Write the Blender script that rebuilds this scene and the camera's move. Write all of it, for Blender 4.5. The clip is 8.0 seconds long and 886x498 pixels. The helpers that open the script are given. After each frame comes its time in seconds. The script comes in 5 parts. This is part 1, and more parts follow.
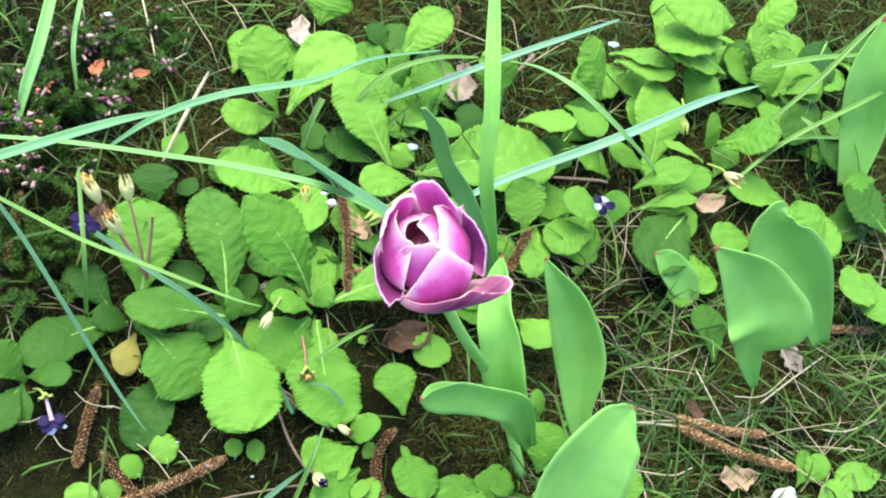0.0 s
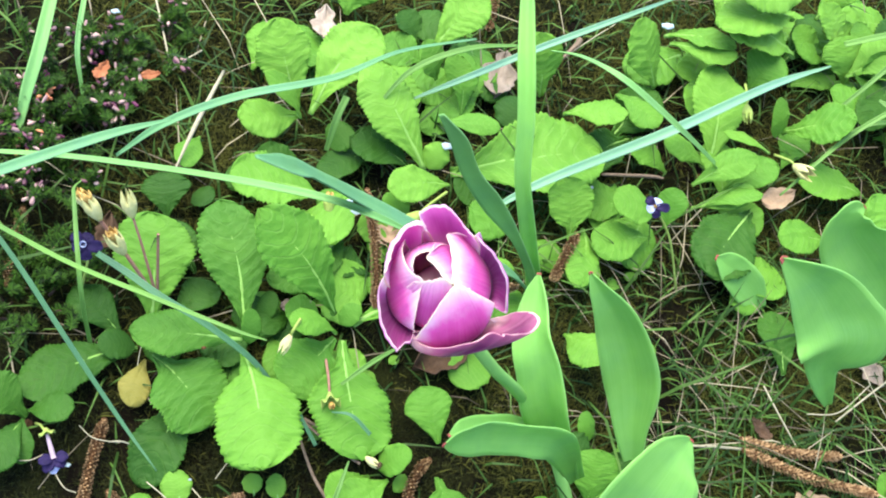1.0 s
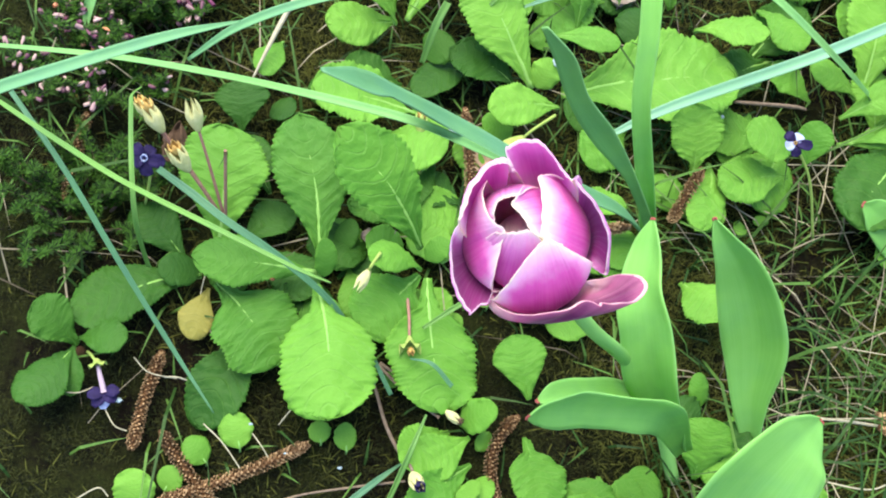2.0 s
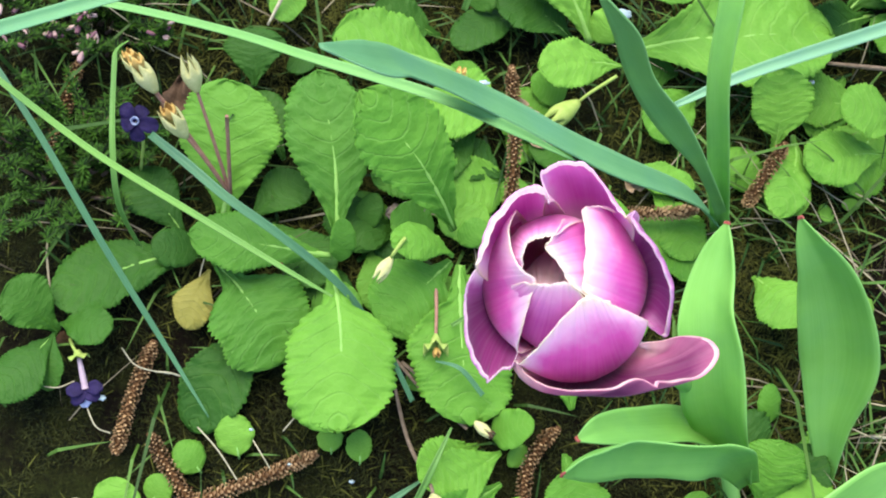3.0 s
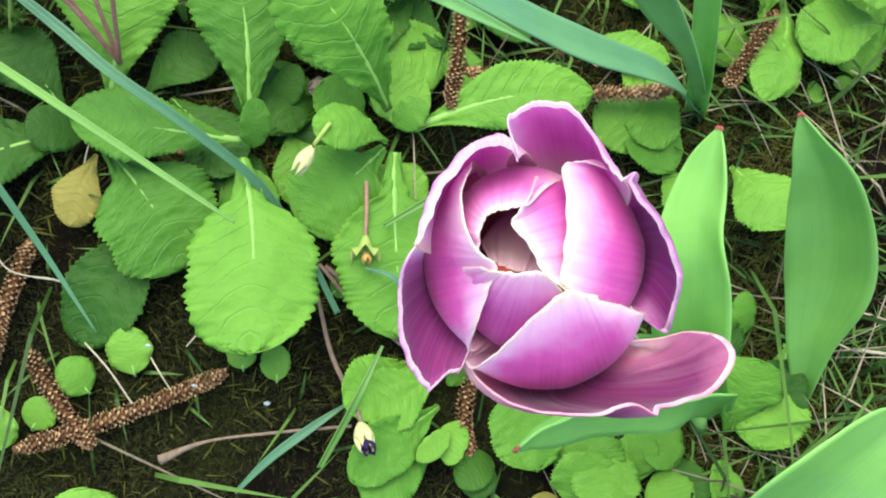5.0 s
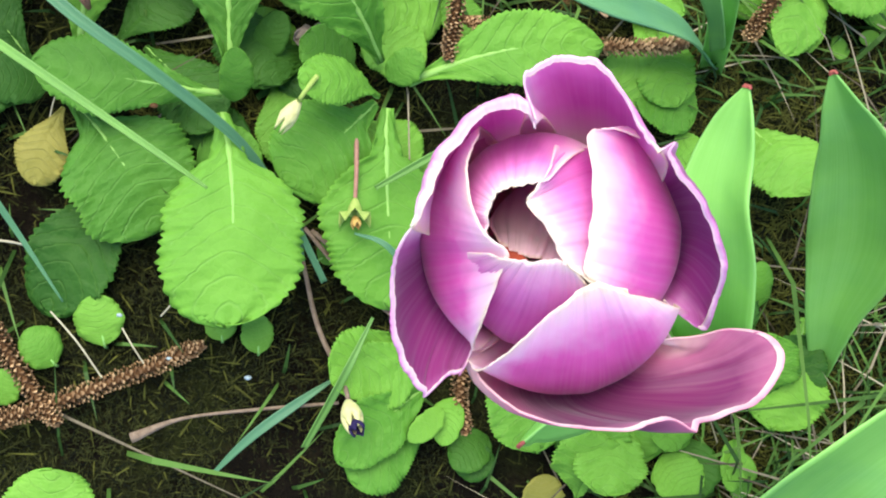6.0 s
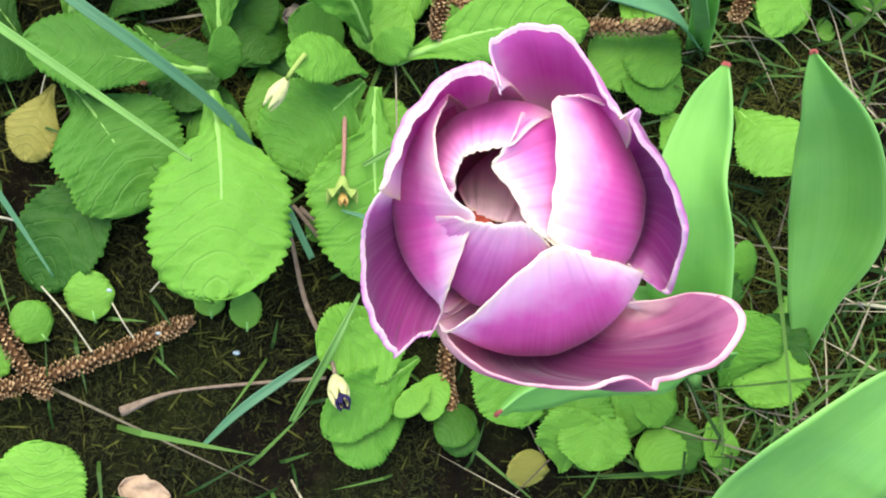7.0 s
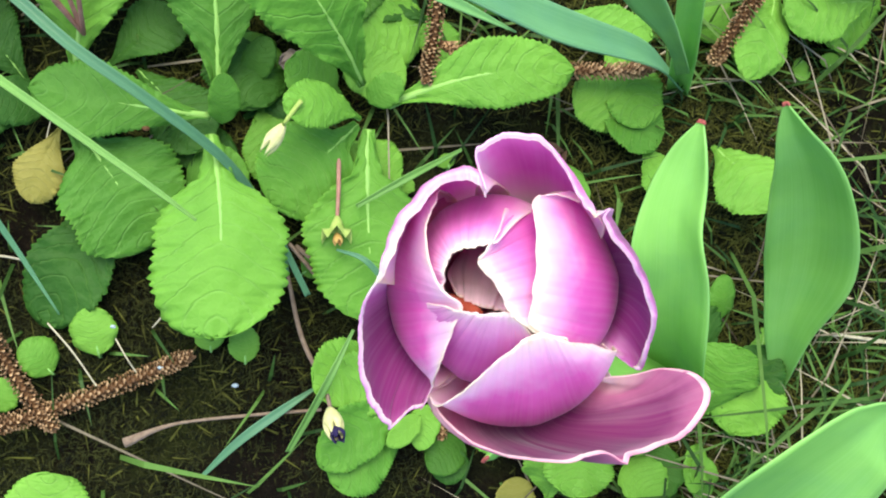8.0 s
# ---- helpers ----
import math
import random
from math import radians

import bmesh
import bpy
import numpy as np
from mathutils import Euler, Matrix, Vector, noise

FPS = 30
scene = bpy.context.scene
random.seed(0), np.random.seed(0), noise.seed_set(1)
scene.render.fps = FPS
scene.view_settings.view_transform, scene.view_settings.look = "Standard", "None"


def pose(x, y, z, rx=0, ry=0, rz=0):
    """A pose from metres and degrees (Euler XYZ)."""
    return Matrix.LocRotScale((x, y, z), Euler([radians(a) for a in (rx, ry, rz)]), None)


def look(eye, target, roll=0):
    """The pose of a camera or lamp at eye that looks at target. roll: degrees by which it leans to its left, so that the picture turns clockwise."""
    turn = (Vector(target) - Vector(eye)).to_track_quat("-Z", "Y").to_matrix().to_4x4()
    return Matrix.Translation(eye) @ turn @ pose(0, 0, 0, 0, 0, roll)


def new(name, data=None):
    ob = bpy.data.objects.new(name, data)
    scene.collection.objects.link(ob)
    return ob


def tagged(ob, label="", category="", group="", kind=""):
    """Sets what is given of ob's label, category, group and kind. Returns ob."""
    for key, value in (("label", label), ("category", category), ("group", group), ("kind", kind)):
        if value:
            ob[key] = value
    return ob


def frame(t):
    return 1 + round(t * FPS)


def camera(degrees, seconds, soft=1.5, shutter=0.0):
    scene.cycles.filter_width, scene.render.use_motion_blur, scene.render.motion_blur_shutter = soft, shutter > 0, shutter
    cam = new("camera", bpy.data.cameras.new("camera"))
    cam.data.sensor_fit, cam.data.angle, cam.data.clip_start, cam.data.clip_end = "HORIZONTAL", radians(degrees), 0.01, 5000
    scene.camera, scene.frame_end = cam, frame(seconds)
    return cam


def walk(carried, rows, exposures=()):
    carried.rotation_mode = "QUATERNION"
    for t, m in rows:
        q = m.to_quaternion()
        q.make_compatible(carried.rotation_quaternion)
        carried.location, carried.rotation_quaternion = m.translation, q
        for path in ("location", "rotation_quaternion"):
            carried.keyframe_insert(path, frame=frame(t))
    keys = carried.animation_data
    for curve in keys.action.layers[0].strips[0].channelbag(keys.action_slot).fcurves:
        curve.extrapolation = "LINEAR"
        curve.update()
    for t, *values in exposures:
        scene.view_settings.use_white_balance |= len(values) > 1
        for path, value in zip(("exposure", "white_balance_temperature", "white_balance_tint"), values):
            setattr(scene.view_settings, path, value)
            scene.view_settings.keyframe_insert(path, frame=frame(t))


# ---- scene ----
cam = camera(40.0, 8.0, soft=2.0)
PATH = [
    (0, (-0.1951, -0.3961, 0.8305), (-0.0376, -0.1666, 0.4151), 30.12),
    (0.2, (-0.2086, -0.3917, 0.8240), (-0.0498, -0.1679, 0.4060), 30.49),
    (0.5, (-0.2020, -0.3837, 0.8127), (-0.0465, -0.1635, 0.3916), 28.46),
    (0.8, (-0.1712, -0.3533, 0.7982), (-0.0318, -0.1299, 0.3732), 25.80),
    (1, (-0.1435, -0.3368, 0.7831), (-0.0154, -0.1140, 0.3542), 25.21),
    (1.2, (-0.1294, -0.3251, 0.7654), (-0.0145, -0.1102, 0.3288), 24.56),
    (1.5, (-0.1287, -0.3115, 0.7402), (-0.0286, -0.1112, 0.2932), 24.00),
    (1.7, (-0.1215, -0.3019, 0.7271), (-0.0299, -0.1058, 0.2763), 23.17),
    (2.8, (-0.0814, -0.2239, 0.6494), (-0.0236, -0.0501, 0.1842), 19.20),
    (3, (-0.0790, -0.2080, 0.6335), (-0.0231, -0.0493, 0.1627), 20.55),
    (3.5, (-0.0765, -0.1804, 0.6007), (-0.0128, -0.0516, 0.1217), 28.19),
    (4, (-0.0752, -0.1694, 0.5802), (0.0008, -0.0597, 0.0984), 35.74),
    (4.5, (-0.0742, -0.1637, 0.5671), (0.0086, -0.0665, 0.0836), 41.18),
    (4.7, (-0.0714, -0.1573, 0.5636), (0.0125, -0.0638, 0.0797), 42.84),
    (5.8, (-0.0649, -0.1354, 0.5190), (0.0227, -0.0690, 0.0313), 53.76),
    (6, (-0.0631, -0.1359, 0.5156), (0.0258, -0.0699, 0.0280), 54.68),
    (6.5, (-0.0572, -0.1379, 0.5157), (0.0319, -0.0795, 0.0272), 57.93),
    (7, (-0.0585, -0.1409, 0.5218), (0.0306, -0.0799, 0.0336), 57.03),
    (7.5, (-0.0609, -0.1393, 0.5239), (0.0312, -0.0790, 0.0362), 58.24),
    (8, (-0.0629, -0.1264, 0.5446), (0.0301, -0.0665, 0.0569), 58.57),
]
walk(cam, [(t, look(eye, target, roll)) for t, eye, target, roll in PATH], exposures=[(0.0, 2.27), (1.7, 2.23), (2.8, 1.95), (8.0, 1.99)])

# ---- light: a bright, thinly overcast day ----
world = bpy.data.worlds.new("sky")
scene.world = world
world.use_nodes = True
sky = world.node_tree.nodes.new("ShaderNodeTexSky")
sky.sky_type, sky.sun_disc = "NISHITA", False
sky.sun_elevation, sky.sun_rotation = radians(65), radians(-28)
back = world.node_tree.nodes["Background"]
back.inputs["Strength"].default_value = 0.13
world.node_tree.links.new(sky.outputs["Color"], back.inputs["Color"])
sun = new("sun", bpy.data.lights.new("sun", "SUN"))
sun.data.energy, sun.data.angle, sun.data.color = 1.7, radians(55), (1.0, 0.93, 0.76)
sun.matrix_world = look((-0.35, 0.65, 1.6), (0, 0, 0))


# ---- materials ----
def shader(name, rough=0.6, spec=0.4):
    m = bpy.data.materials.new(name)
    m.use_nodes = True
    nt = m.node_tree
    b = nt.nodes["Principled BSDF"]
    b.inputs["Roughness"].default_value = rough
    b.inputs["Specular IOR Level"].default_value = spec
    return m, nt, b


def node(nt, kind, **values):
    n = nt.nodes.new(kind)
    for key, value in values.items():
        n.inputs[key].default_value = value
    return n


def calc(nt, op, a, b=None, c=None):
    n = nt.nodes.new("ShaderNodeMath")
    n.operation = op
    for k, v in enumerate((a, b, c)):
        if v is None:
            continue
        if isinstance(v, (int, float)):
            n.inputs[k].default_value = v
        else:
            nt.links.new(v, n.inputs[k])
    return n.outputs[0]


def ramp(nt, fac, stops):
    n = nt.nodes.new("ShaderNodeValToRGB")
    while len(n.color_ramp.elements) < len(stops):
        n.color_ramp.elements.new(0.5)
    for e, (at, col) in zip(n.color_ramp.elements, stops):
        e.position, e.color = at, (*col, 1) if len(col) == 3 else col
    nt.links.new(fac, n.inputs["Fac"])
    return n.outputs["Color"]


def blend(nt, fac, a, b, mode="MIX"):
    n = nt.nodes.new("ShaderNodeMix")
    n.data_type, n.blend_type = "RGBA", mode
    for sock, v in ((n.inputs[0], fac), (n.inputs[6], a), (n.inputs[7], b)):
        if isinstance(v, tuple):
            sock.default_value = (*v, 1)
        elif isinstance(v, (int, float)):
            sock.default_value = v
        else:
            nt.links.new(v, sock)
    return n.outputs[2]


def grain(nt, scale, detail=4, rough=0.6, coord="Object"):
    tc = nt.nodes.new("ShaderNodeTexCoord")
    n = node(nt, "ShaderNodeTexNoise", Scale=scale, Detail=detail, Roughness=rough)
    nt.links.new(tc.outputs[coord], n.inputs["Vector"])
    return n.outputs["Fac"]


def relief(nt, b, height, strength=0.3, distance=0.001):
    n = node(nt, "ShaderNodeBump", Strength=strength, Distance=distance)
    nt.links.new(height, n.inputs["Height"])
    nt.links.new(n.outputs["Normal"], b.inputs["Normal"])
    return n.outputs["Normal"]


def thin(nt, b, colour, amount):
    """Lets light through a thin leaf."""
    t = nt.nodes.new("ShaderNodeBsdfTranslucent")
    nt.links.new(colour, t.inputs["Color"])
    mix = nt.nodes.new("ShaderNodeMixShader")
    mix.inputs[0].default_value = amount
    out = nt.nodes["Material Output"]
    nt.links.new(b.outputs[0], mix.inputs[1])
    nt.links.new(t.outputs[0], mix.inputs[2])
    nt.links.new(mix.outputs[0], out.inputs["Surface"])


def uv_parts(nt):
    tc = nt.nodes.new("ShaderNodeTexCoord")
    sep = nt.nodes.new("ShaderNodeSeparateXYZ")
    nt.links.new(tc.outputs["UV"], sep.inputs[0])
    u, v = sep.outputs[0], sep.outputs[1]
    side = calc(nt, "ABSOLUTE", calc(nt, "MULTIPLY_ADD", v, 2.0, -1.0))
    return tc, u, v, side


def primrose_material(name, low, high, vein, rough=0.58):
    m, nt, b = shader(name, rough, 0.2)
    tc, u, v, side = uv_parts(nt)
    info = nt.nodes.new("ShaderNodeObjectInfo")
    big = grain(nt, 28, 3)
    fine = grain(nt, 260, 3)
    col = ramp(nt, calc(nt, "MULTIPLY_ADD", info.outputs["Random"], 0.45, calc(nt, "MULTIPLY", big, 0.6)), [(0.2, low), (0.8, high)])
    # side veins run obliquely from the midrib
    warp = calc(nt, "MULTIPLY", big, 0.13)
    phase = calc(nt, "ADD", calc(nt, "SUBTRACT", u, calc(nt, "MULTIPLY", calc(nt, "POWER", side, 1.4), 0.19)), warp)
    wave = calc(nt, "ABSOLUTE", calc(nt, "SINE", calc(nt, "MULTIPLY", phase, 29.0)))
    lat = calc(nt, "SUBTRACT", 1.0, calc(nt, "SMOOTH_MIN", calc(nt, "MULTIPLY", wave, 4.0), 1.0, 0.1))
    net = nt.nodes.new("ShaderNodeTexVoronoi")
    net.feature = "DISTANCE_TO_EDGE"
    net.inputs["Scale"].default_value = 330
    nt.links.new(tc.outputs["Object"], net.inputs["Vector"])
    cell = calc(nt, "MINIMUM", calc(nt, "MULTIPLY", net.outputs["Distance"], 5.0), 1.0)
    col = blend(nt, calc(nt, "MULTIPLY", calc(nt, "MULTIPLY", lat, fine), 0.40), col, vein)
    col = blend(nt, calc(nt, "MULTIPLY", calc(nt, "SUBTRACT", 1.0, cell), 0.05), col, vein)
    col = blend(nt, calc(nt, "MULTIPLY", fine, 0.18), col, tuple(c * 0.55 for c in low))
    edge = calc(nt, "MULTIPLY", calc(nt, "GREATER_THAN", side, 0.965), 0.35)
    col = blend(nt, edge, col, high)
    nt.links.new(col, b.inputs["Base Color"])
    h = calc(nt, "ADD", calc(nt, "MULTIPLY", cell, 0.16), calc(nt, "MULTIPLY", lat, -0.6))
    relief(nt, b, calc(nt, "ADD", h, calc(nt, "MULTIPLY", fine, 0.25)), 0.55, 0.0011)
    thin(nt, b, col, 0.34)
    return m


LEAF = {
    "fresh": primrose_material("primrose_leaf_fresh", (0.092, 0.268, 0.026), (0.205, 0.440, 0.052), (0.34, 0.56, 0.14)),
    # dark leaves, taken lower still so the colour holds shade at left and in gaps
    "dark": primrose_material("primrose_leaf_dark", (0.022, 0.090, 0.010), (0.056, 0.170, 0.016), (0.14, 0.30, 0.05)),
    "yellow": primrose_material("primrose_leaf_yellow", (0.20, 0.22, 0.035), (0.36, 0.31, 0.07), (0.42, 0.40, 0.16)),
}
LEAF["mid"] = primrose_material("primrose_leaf_mid", (0.074, 0.240, 0.022), (0.178, 0.410, 0.044), (0.28, 0.50, 0.13))
LEAF["round"] = LEAF["fresh"]
# mid green lowered for darker leaves and dimmer light at left, both in colour
LEAF["deep"] = primrose_material("primrose_leaf_deep", (0.052, 0.180, 0.018), (0.140, 0.345, 0.036), (0.24, 0.45, 0.12))


def strap_material(name, low, high, line, rough=0.42, lines=46.0, let=0.22):
    m, nt, b = shader(name, rough + 0.08, 0.3)
    tc, u, v, side = uv_parts(nt)
    info = nt.nodes.new("ShaderNodeObjectInfo")
    big = grain(nt, 22, 3)
    fine = grain(nt, 340, 2)
    col = ramp(nt, calc(nt, "MULTIPLY_ADD", info.outputs["Random"], 0.3, calc(nt, "MULTIPLY", big, 0.7)), [(0.22, low), (0.78, high)])
    # bluish bloom in soft patches
    bloom = ramp(nt, grain(nt, 34, 4, 0.55), [(0.45, (0, 0, 0)), (0.68, (1, 1, 1))])
    col = blend(nt, calc(nt, "MULTIPLY", bloom, 0.50), col, (low[0] * 0.9, low[1] * 0.95, low[2] * 1.5))
    run = nt.nodes.new("ShaderNodeMapping")
    run.inputs["Scale"].default_value = (1.5, lines, 1.0)
    nt.links.new(tc.outputs["UV"], run.inputs["Vector"])
    fibre = node(nt, "ShaderNodeTexNoise", Scale=1.0, Detail=3.0)
    nt.links.new(run.outputs[0], fibre.inputs["Vector"])
    stripe = fibre.outputs["Fac"]
    col = blend(nt, calc(nt, "MULTIPLY", stripe, 0.32), col, line)
    rim = calc(nt, "MULTIPLY", calc(nt, "GREATER_THAN", side, 0.96), 0.18)
    col = blend(nt, rim, col, line)
    nt.links.new(col, b.inputs["Base Color"])
    relief(nt, b, calc(nt, "ADD", stripe, calc(nt, "MULTIPLY", fine, 0.5)), 0.30, 0.0006)
    thin(nt, b, col, let)
    return m


TULIP_LEAF = strap_material("tulip_leaf", (0.120, 0.35, 0.050), (0.235, 0.54, 0.085), (0.38, 0.66, 0.24), let=0.32)
STRAP_PALE = strap_material("strap_leaf_pale", (0.085, 0.26, 0.055), (0.165, 0.39, 0.09), (0.34, 0.58, 0.25))
STRAP_LEAF = strap_material("strap_leaf", (0.065, 0.225, 0.085), (0.135, 0.35, 0.125), (0.32, 0.55, 0.30))
BLADE = strap_material("blade_green", (0.065, 0.18, 0.025), (0.135, 0.31, 0.045), (0.28, 0.46, 0.14), 0.4, 14.0)
BLADE_DARK = strap_material("blade_blue_green", (0.032, 0.125, 0.052), (0.075, 0.215, 0.082), (0.20, 0.38, 0.22), 0.35, 10.0)
BLADE_PALE = strap_material("blade_striped_pale", (0.075, 0.25, 0.12), (0.16, 0.38, 0.17), (0.50, 0.64, 0.52), 0.35, 7.0)
STEM = strap_material("tulip_stem_green", (0.15, 0.37, 0.065), (0.25, 0.50, 0.11), (0.32, 0.50, 0.2), 0.45, 20.0, 0.1)
RIB = strap_material("pale_midrib", (0.17, 0.39, 0.05), (0.26, 0.49, 0.09), (0.40, 0.54, 0.20), 0.5, 6.0, 0.2)


def petal_material(name, deep, mid, pale, foot=0.2, reach=1.0):
    m, nt, b = shader(name, 0.42, 0.35)
    tc, u, v, side = uv_parts(nt)
    streak = nt.nodes.new("ShaderNodeMapping")
    streak.inputs["Scale"].default_value = (2.2, 26.0, 1.0)
    nt.links.new(tc.outputs["UV"], streak.inputs["Vector"])
    info = nt.nodes.new("ShaderNodeObjectInfo")
    n = node(nt, "ShaderNodeTexNoise", Scale=1.6, Detail=5.0, Roughness=0.65)
    n.noise_dimensions = "4D"
    nt.links.new(streak.outputs[0], n.inputs["Vector"])
    nt.links.new(calc(nt, "MULTIPLY", info.outputs["Random"], 20.0), n.inputs["W"])
    f = n.outputs["Fac"]
    # distance in from the margin, sides and tip alike
    inner = calc(nt, "MINIMUM", calc(nt, "SUBTRACT", 1.0, side), calc(nt, "MULTIPLY", calc(nt, "SUBTRACT", 1.0, u), 1.5))
    wob = calc(nt, "MULTIPLY_ADD", calc(nt, "SUBTRACT", f, 0.5), 0.09 * reach, calc(nt, "MULTIPLY_ADD", calc(nt, "SUBTRACT", grain(nt, 90, 3, 0.6), 0.5), 0.34 * reach, inner))
    # pale margin, widened so the colour also holds sky sheen on the shoulders
    col = ramp(nt, wob, [(0.0, (0.90, 0.82, 0.66)), (0.05 * reach, (0.91, 0.75, 0.78)), (0.17 * reach, pale), (0.40 * reach, mid), (0.74 * reach, deep)])
    # long fine streaks, pale towards the margin
    hair = nt.nodes.new("ShaderNodeMapping")
    hair.inputs["Scale"].default_value = (1.2, 60.0, 1.0)
    bent = nt.nodes.new("ShaderNodeCombineXYZ")
    nt.links.new(u, bent.inputs[0])
    nt.links.new(calc(nt, "MULTIPLY_ADD", grain(nt, 60, 1), 0.035, v), bent.inputs[1])
    nt.links.new(calc(nt, "MULTIPLY", info.outputs["Random"], 9.0), bent.inputs[2])
    nt.links.new(bent.outputs[0], hair.inputs["Vector"])
    h = node(nt, "ShaderNodeTexNoise", Scale=1.0, Detail=3.0, Roughness=0.6)
    nt.links.new(hair.outputs[0], h.inputs["Vector"])
    pick = ramp(nt, h.outputs["Fac"], [(0.42, (0, 0, 0)), (0.68, (1, 1, 1))])
    col = blend(nt, calc(nt, "MULTIPLY", pick, 0.08), col, pale)
    dark = ramp(nt, f, [(0.30, (1, 1, 1)), (0.50, (0, 0, 0))])
    col = blend(nt, calc(nt, "MULTIPLY", dark, 0.07), col, deep)
    # the base of the petal is cream
    root = ramp(nt, u, [(foot * 0.4, (1, 1, 1)), (foot, (0, 0, 0))])
    col = blend(nt, root, col, (0.66, 0.60, 0.46))
    nt.links.new(col, b.inputs["Base Color"])
    b.inputs["Sheen Weight"].default_value = 0.25
    relief(nt, b, calc(nt, "ADD", f, calc(nt, "MULTIPLY", h.outputs["Fac"], 0.5)), 0.10, 0.0005)
    thin(nt, b, col, 0.56)
    return m


PETAL = petal_material("petal_magenta", (0.56, 0.016, 0.315), (0.82, 0.14, 0.57), (0.92, 0.60, 0.81))
# colour lightened for petals whose inner face glows with light from behind
PETAL_IN = petal_material("petal_rose_lit", (0.60, 0.10, 0.43), (0.79, 0.26, 0.62), (0.91, 0.62, 0.82), 0.5)
PETAL_CORE = petal_material("petal_pink_core", (0.62, 0.09, 0.45), (0.76, 0.24, 0.60), (0.87, 0.50, 0.73), 0.5, reach=0.6)
# dark purple inner faces, with the shade inside the cup put into the colour
PETAL_OUT = petal_material("petal_purple_shaded", (0.36, 0.045, 0.26), (0.60, 0.17, 0.49), (0.90, 0.70, 0.83), reach=0.62)
# deep tone is purple pigment plus the neighbouring petal's shadow, painted in
PETAL_WIDE = petal_material("petal_salmon_shaded_purple", (0.24, 0.030, 0.15), (0.63, 0.20, 0.38), (0.90, 0.62, 0.62), reach=0.72)
PETAL_HEART = petal_material("petal_base_beige", (0.50, 0.40, 0.38), (0.55, 0.45, 0.42), (0.60, 0.50, 0.46))


def plain(name, low, high, scale=60, rough=0.7, bump=0.4, depth=0.001, let=0.0, island=False):
    m, nt, b = shader(name, rough, 0.14)
    big = grain(nt, scale, 4)
    fine = grain(nt, scale * 7, 4)
    fac = calc(nt, "ADD", calc(nt, "MULTIPLY", big, 0.6), calc(nt, "MULTIPLY", fine, 0.4))
    if island:
        geo = nt.nodes.new("ShaderNodeNewGeometry")
        fac = calc(nt, "ADD", calc(nt, "MULTIPLY", fac, 0.4), calc(nt, "MULTIPLY", geo.outputs["Random Per Island"], 0.6))
    col = ramp(nt, fac, [(0.28, low), (0.72, high)])
    nt.links.new(col, b.inputs["Base Color"])
    if bump:
        relief(nt, b, calc(nt, "ADD", big, fine), bump, depth)
    if let:
        thin(nt, b, col, let)
    return m


def soil_material():
    m, nt, b = shader("soil_and_moss", 0.95, 0.06)
    patch = grain(nt, 9, 5, 0.65)
    crumb = grain(nt, 130, 5, 0.7)
    fine = grain(nt, 620, 3, 0.7)
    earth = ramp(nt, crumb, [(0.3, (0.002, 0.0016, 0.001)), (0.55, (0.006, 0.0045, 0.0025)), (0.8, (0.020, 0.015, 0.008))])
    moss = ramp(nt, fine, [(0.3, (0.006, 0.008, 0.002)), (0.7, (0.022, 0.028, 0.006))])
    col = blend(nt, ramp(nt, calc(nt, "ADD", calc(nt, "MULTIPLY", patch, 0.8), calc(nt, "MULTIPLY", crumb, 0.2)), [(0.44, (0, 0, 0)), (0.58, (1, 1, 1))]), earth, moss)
    nt.links.new(col, b.inputs["Base Color"])
    relief(nt, b, calc(nt, "ADD", crumb, calc(nt, "MULTIPLY", fine, 0.5)), 0.9, 0.004)
    return m


SOIL = soil_material()
MOSS = plain("moss_sprigs", (0.004, 0.006, 0.001), (0.084, 0.090, 0.016), 14, 0.85, 0, island=True, let=0.2)
# browner than the other moss, its colour also lowered for the dim left side
DARK_MOSS = plain("dark_moss_sprigs", (0.002, 0.003, 0.001), (0.031, 0.036, 0.008), 22, 0.9, 0, island=True)
GRASS = plain("fine_grass", (0.018, 0.050, 0.010), (0.090, 0.185, 0.034), 200, 0.5, 0, island=True, let=0.25)
STRAW = plain("dry_straw", (0.06, 0.048, 0.03), (0.32, 0.28, 0.18), 200, 0.7, 0, island=True)
STRAW_PALE = plain("pale_straw", (0.26, 0.23, 0.145), (0.48, 0.44, 0.30), 300, 0.7)
CATKIN = plain("catkin_scales", (0.15, 0.080, 0.036), (0.44, 0.28, 0.14), 500, 0.8, 0.3, island=True)
CORE = plain("catkin_core", (0.05, 0.025, 0.01), (0.12, 0.06, 0.025), 500, 0.9)
TWIG = plain("twig_bark", (0.11, 0.075, 0.05), (0.28, 0.21, 0.15), 400, 0.85, 0.6)
DEAD = {
    "brown": plain("dead_leaf_brown", (0.03, 0.018, 0.010), (0.11, 0.065, 0.038), 90, 0.7, let=0.1),
    "tan": plain("dead_leaf_tan", (0.26, 0.17, 0.10), (0.48, 0.35, 0.23), 90, 0.7, let=0.15),
    "grey": plain("dead_leaf_grey", (0.16, 0.125, 0.095), (0.34, 0.28, 0.22), 90, 0.75, let=0.1),
    "cream": plain("dead_leaf_cream", (0.26, 0.20, 0.15), (0.50, 0.43, 0.35), 90, 0.7, let=0.15),
    "rust": plain("dead_leaf_rust", (0.24, 0.08, 0.035), (0.44, 0.18, 0.08), 90, 0.7, let=0.15),
}
CREAM = plain("faded_primrose_cream", (0.50, 0.49, 0.18), (0.74, 0.70, 0.36), 240, 0.6, let=0.25)
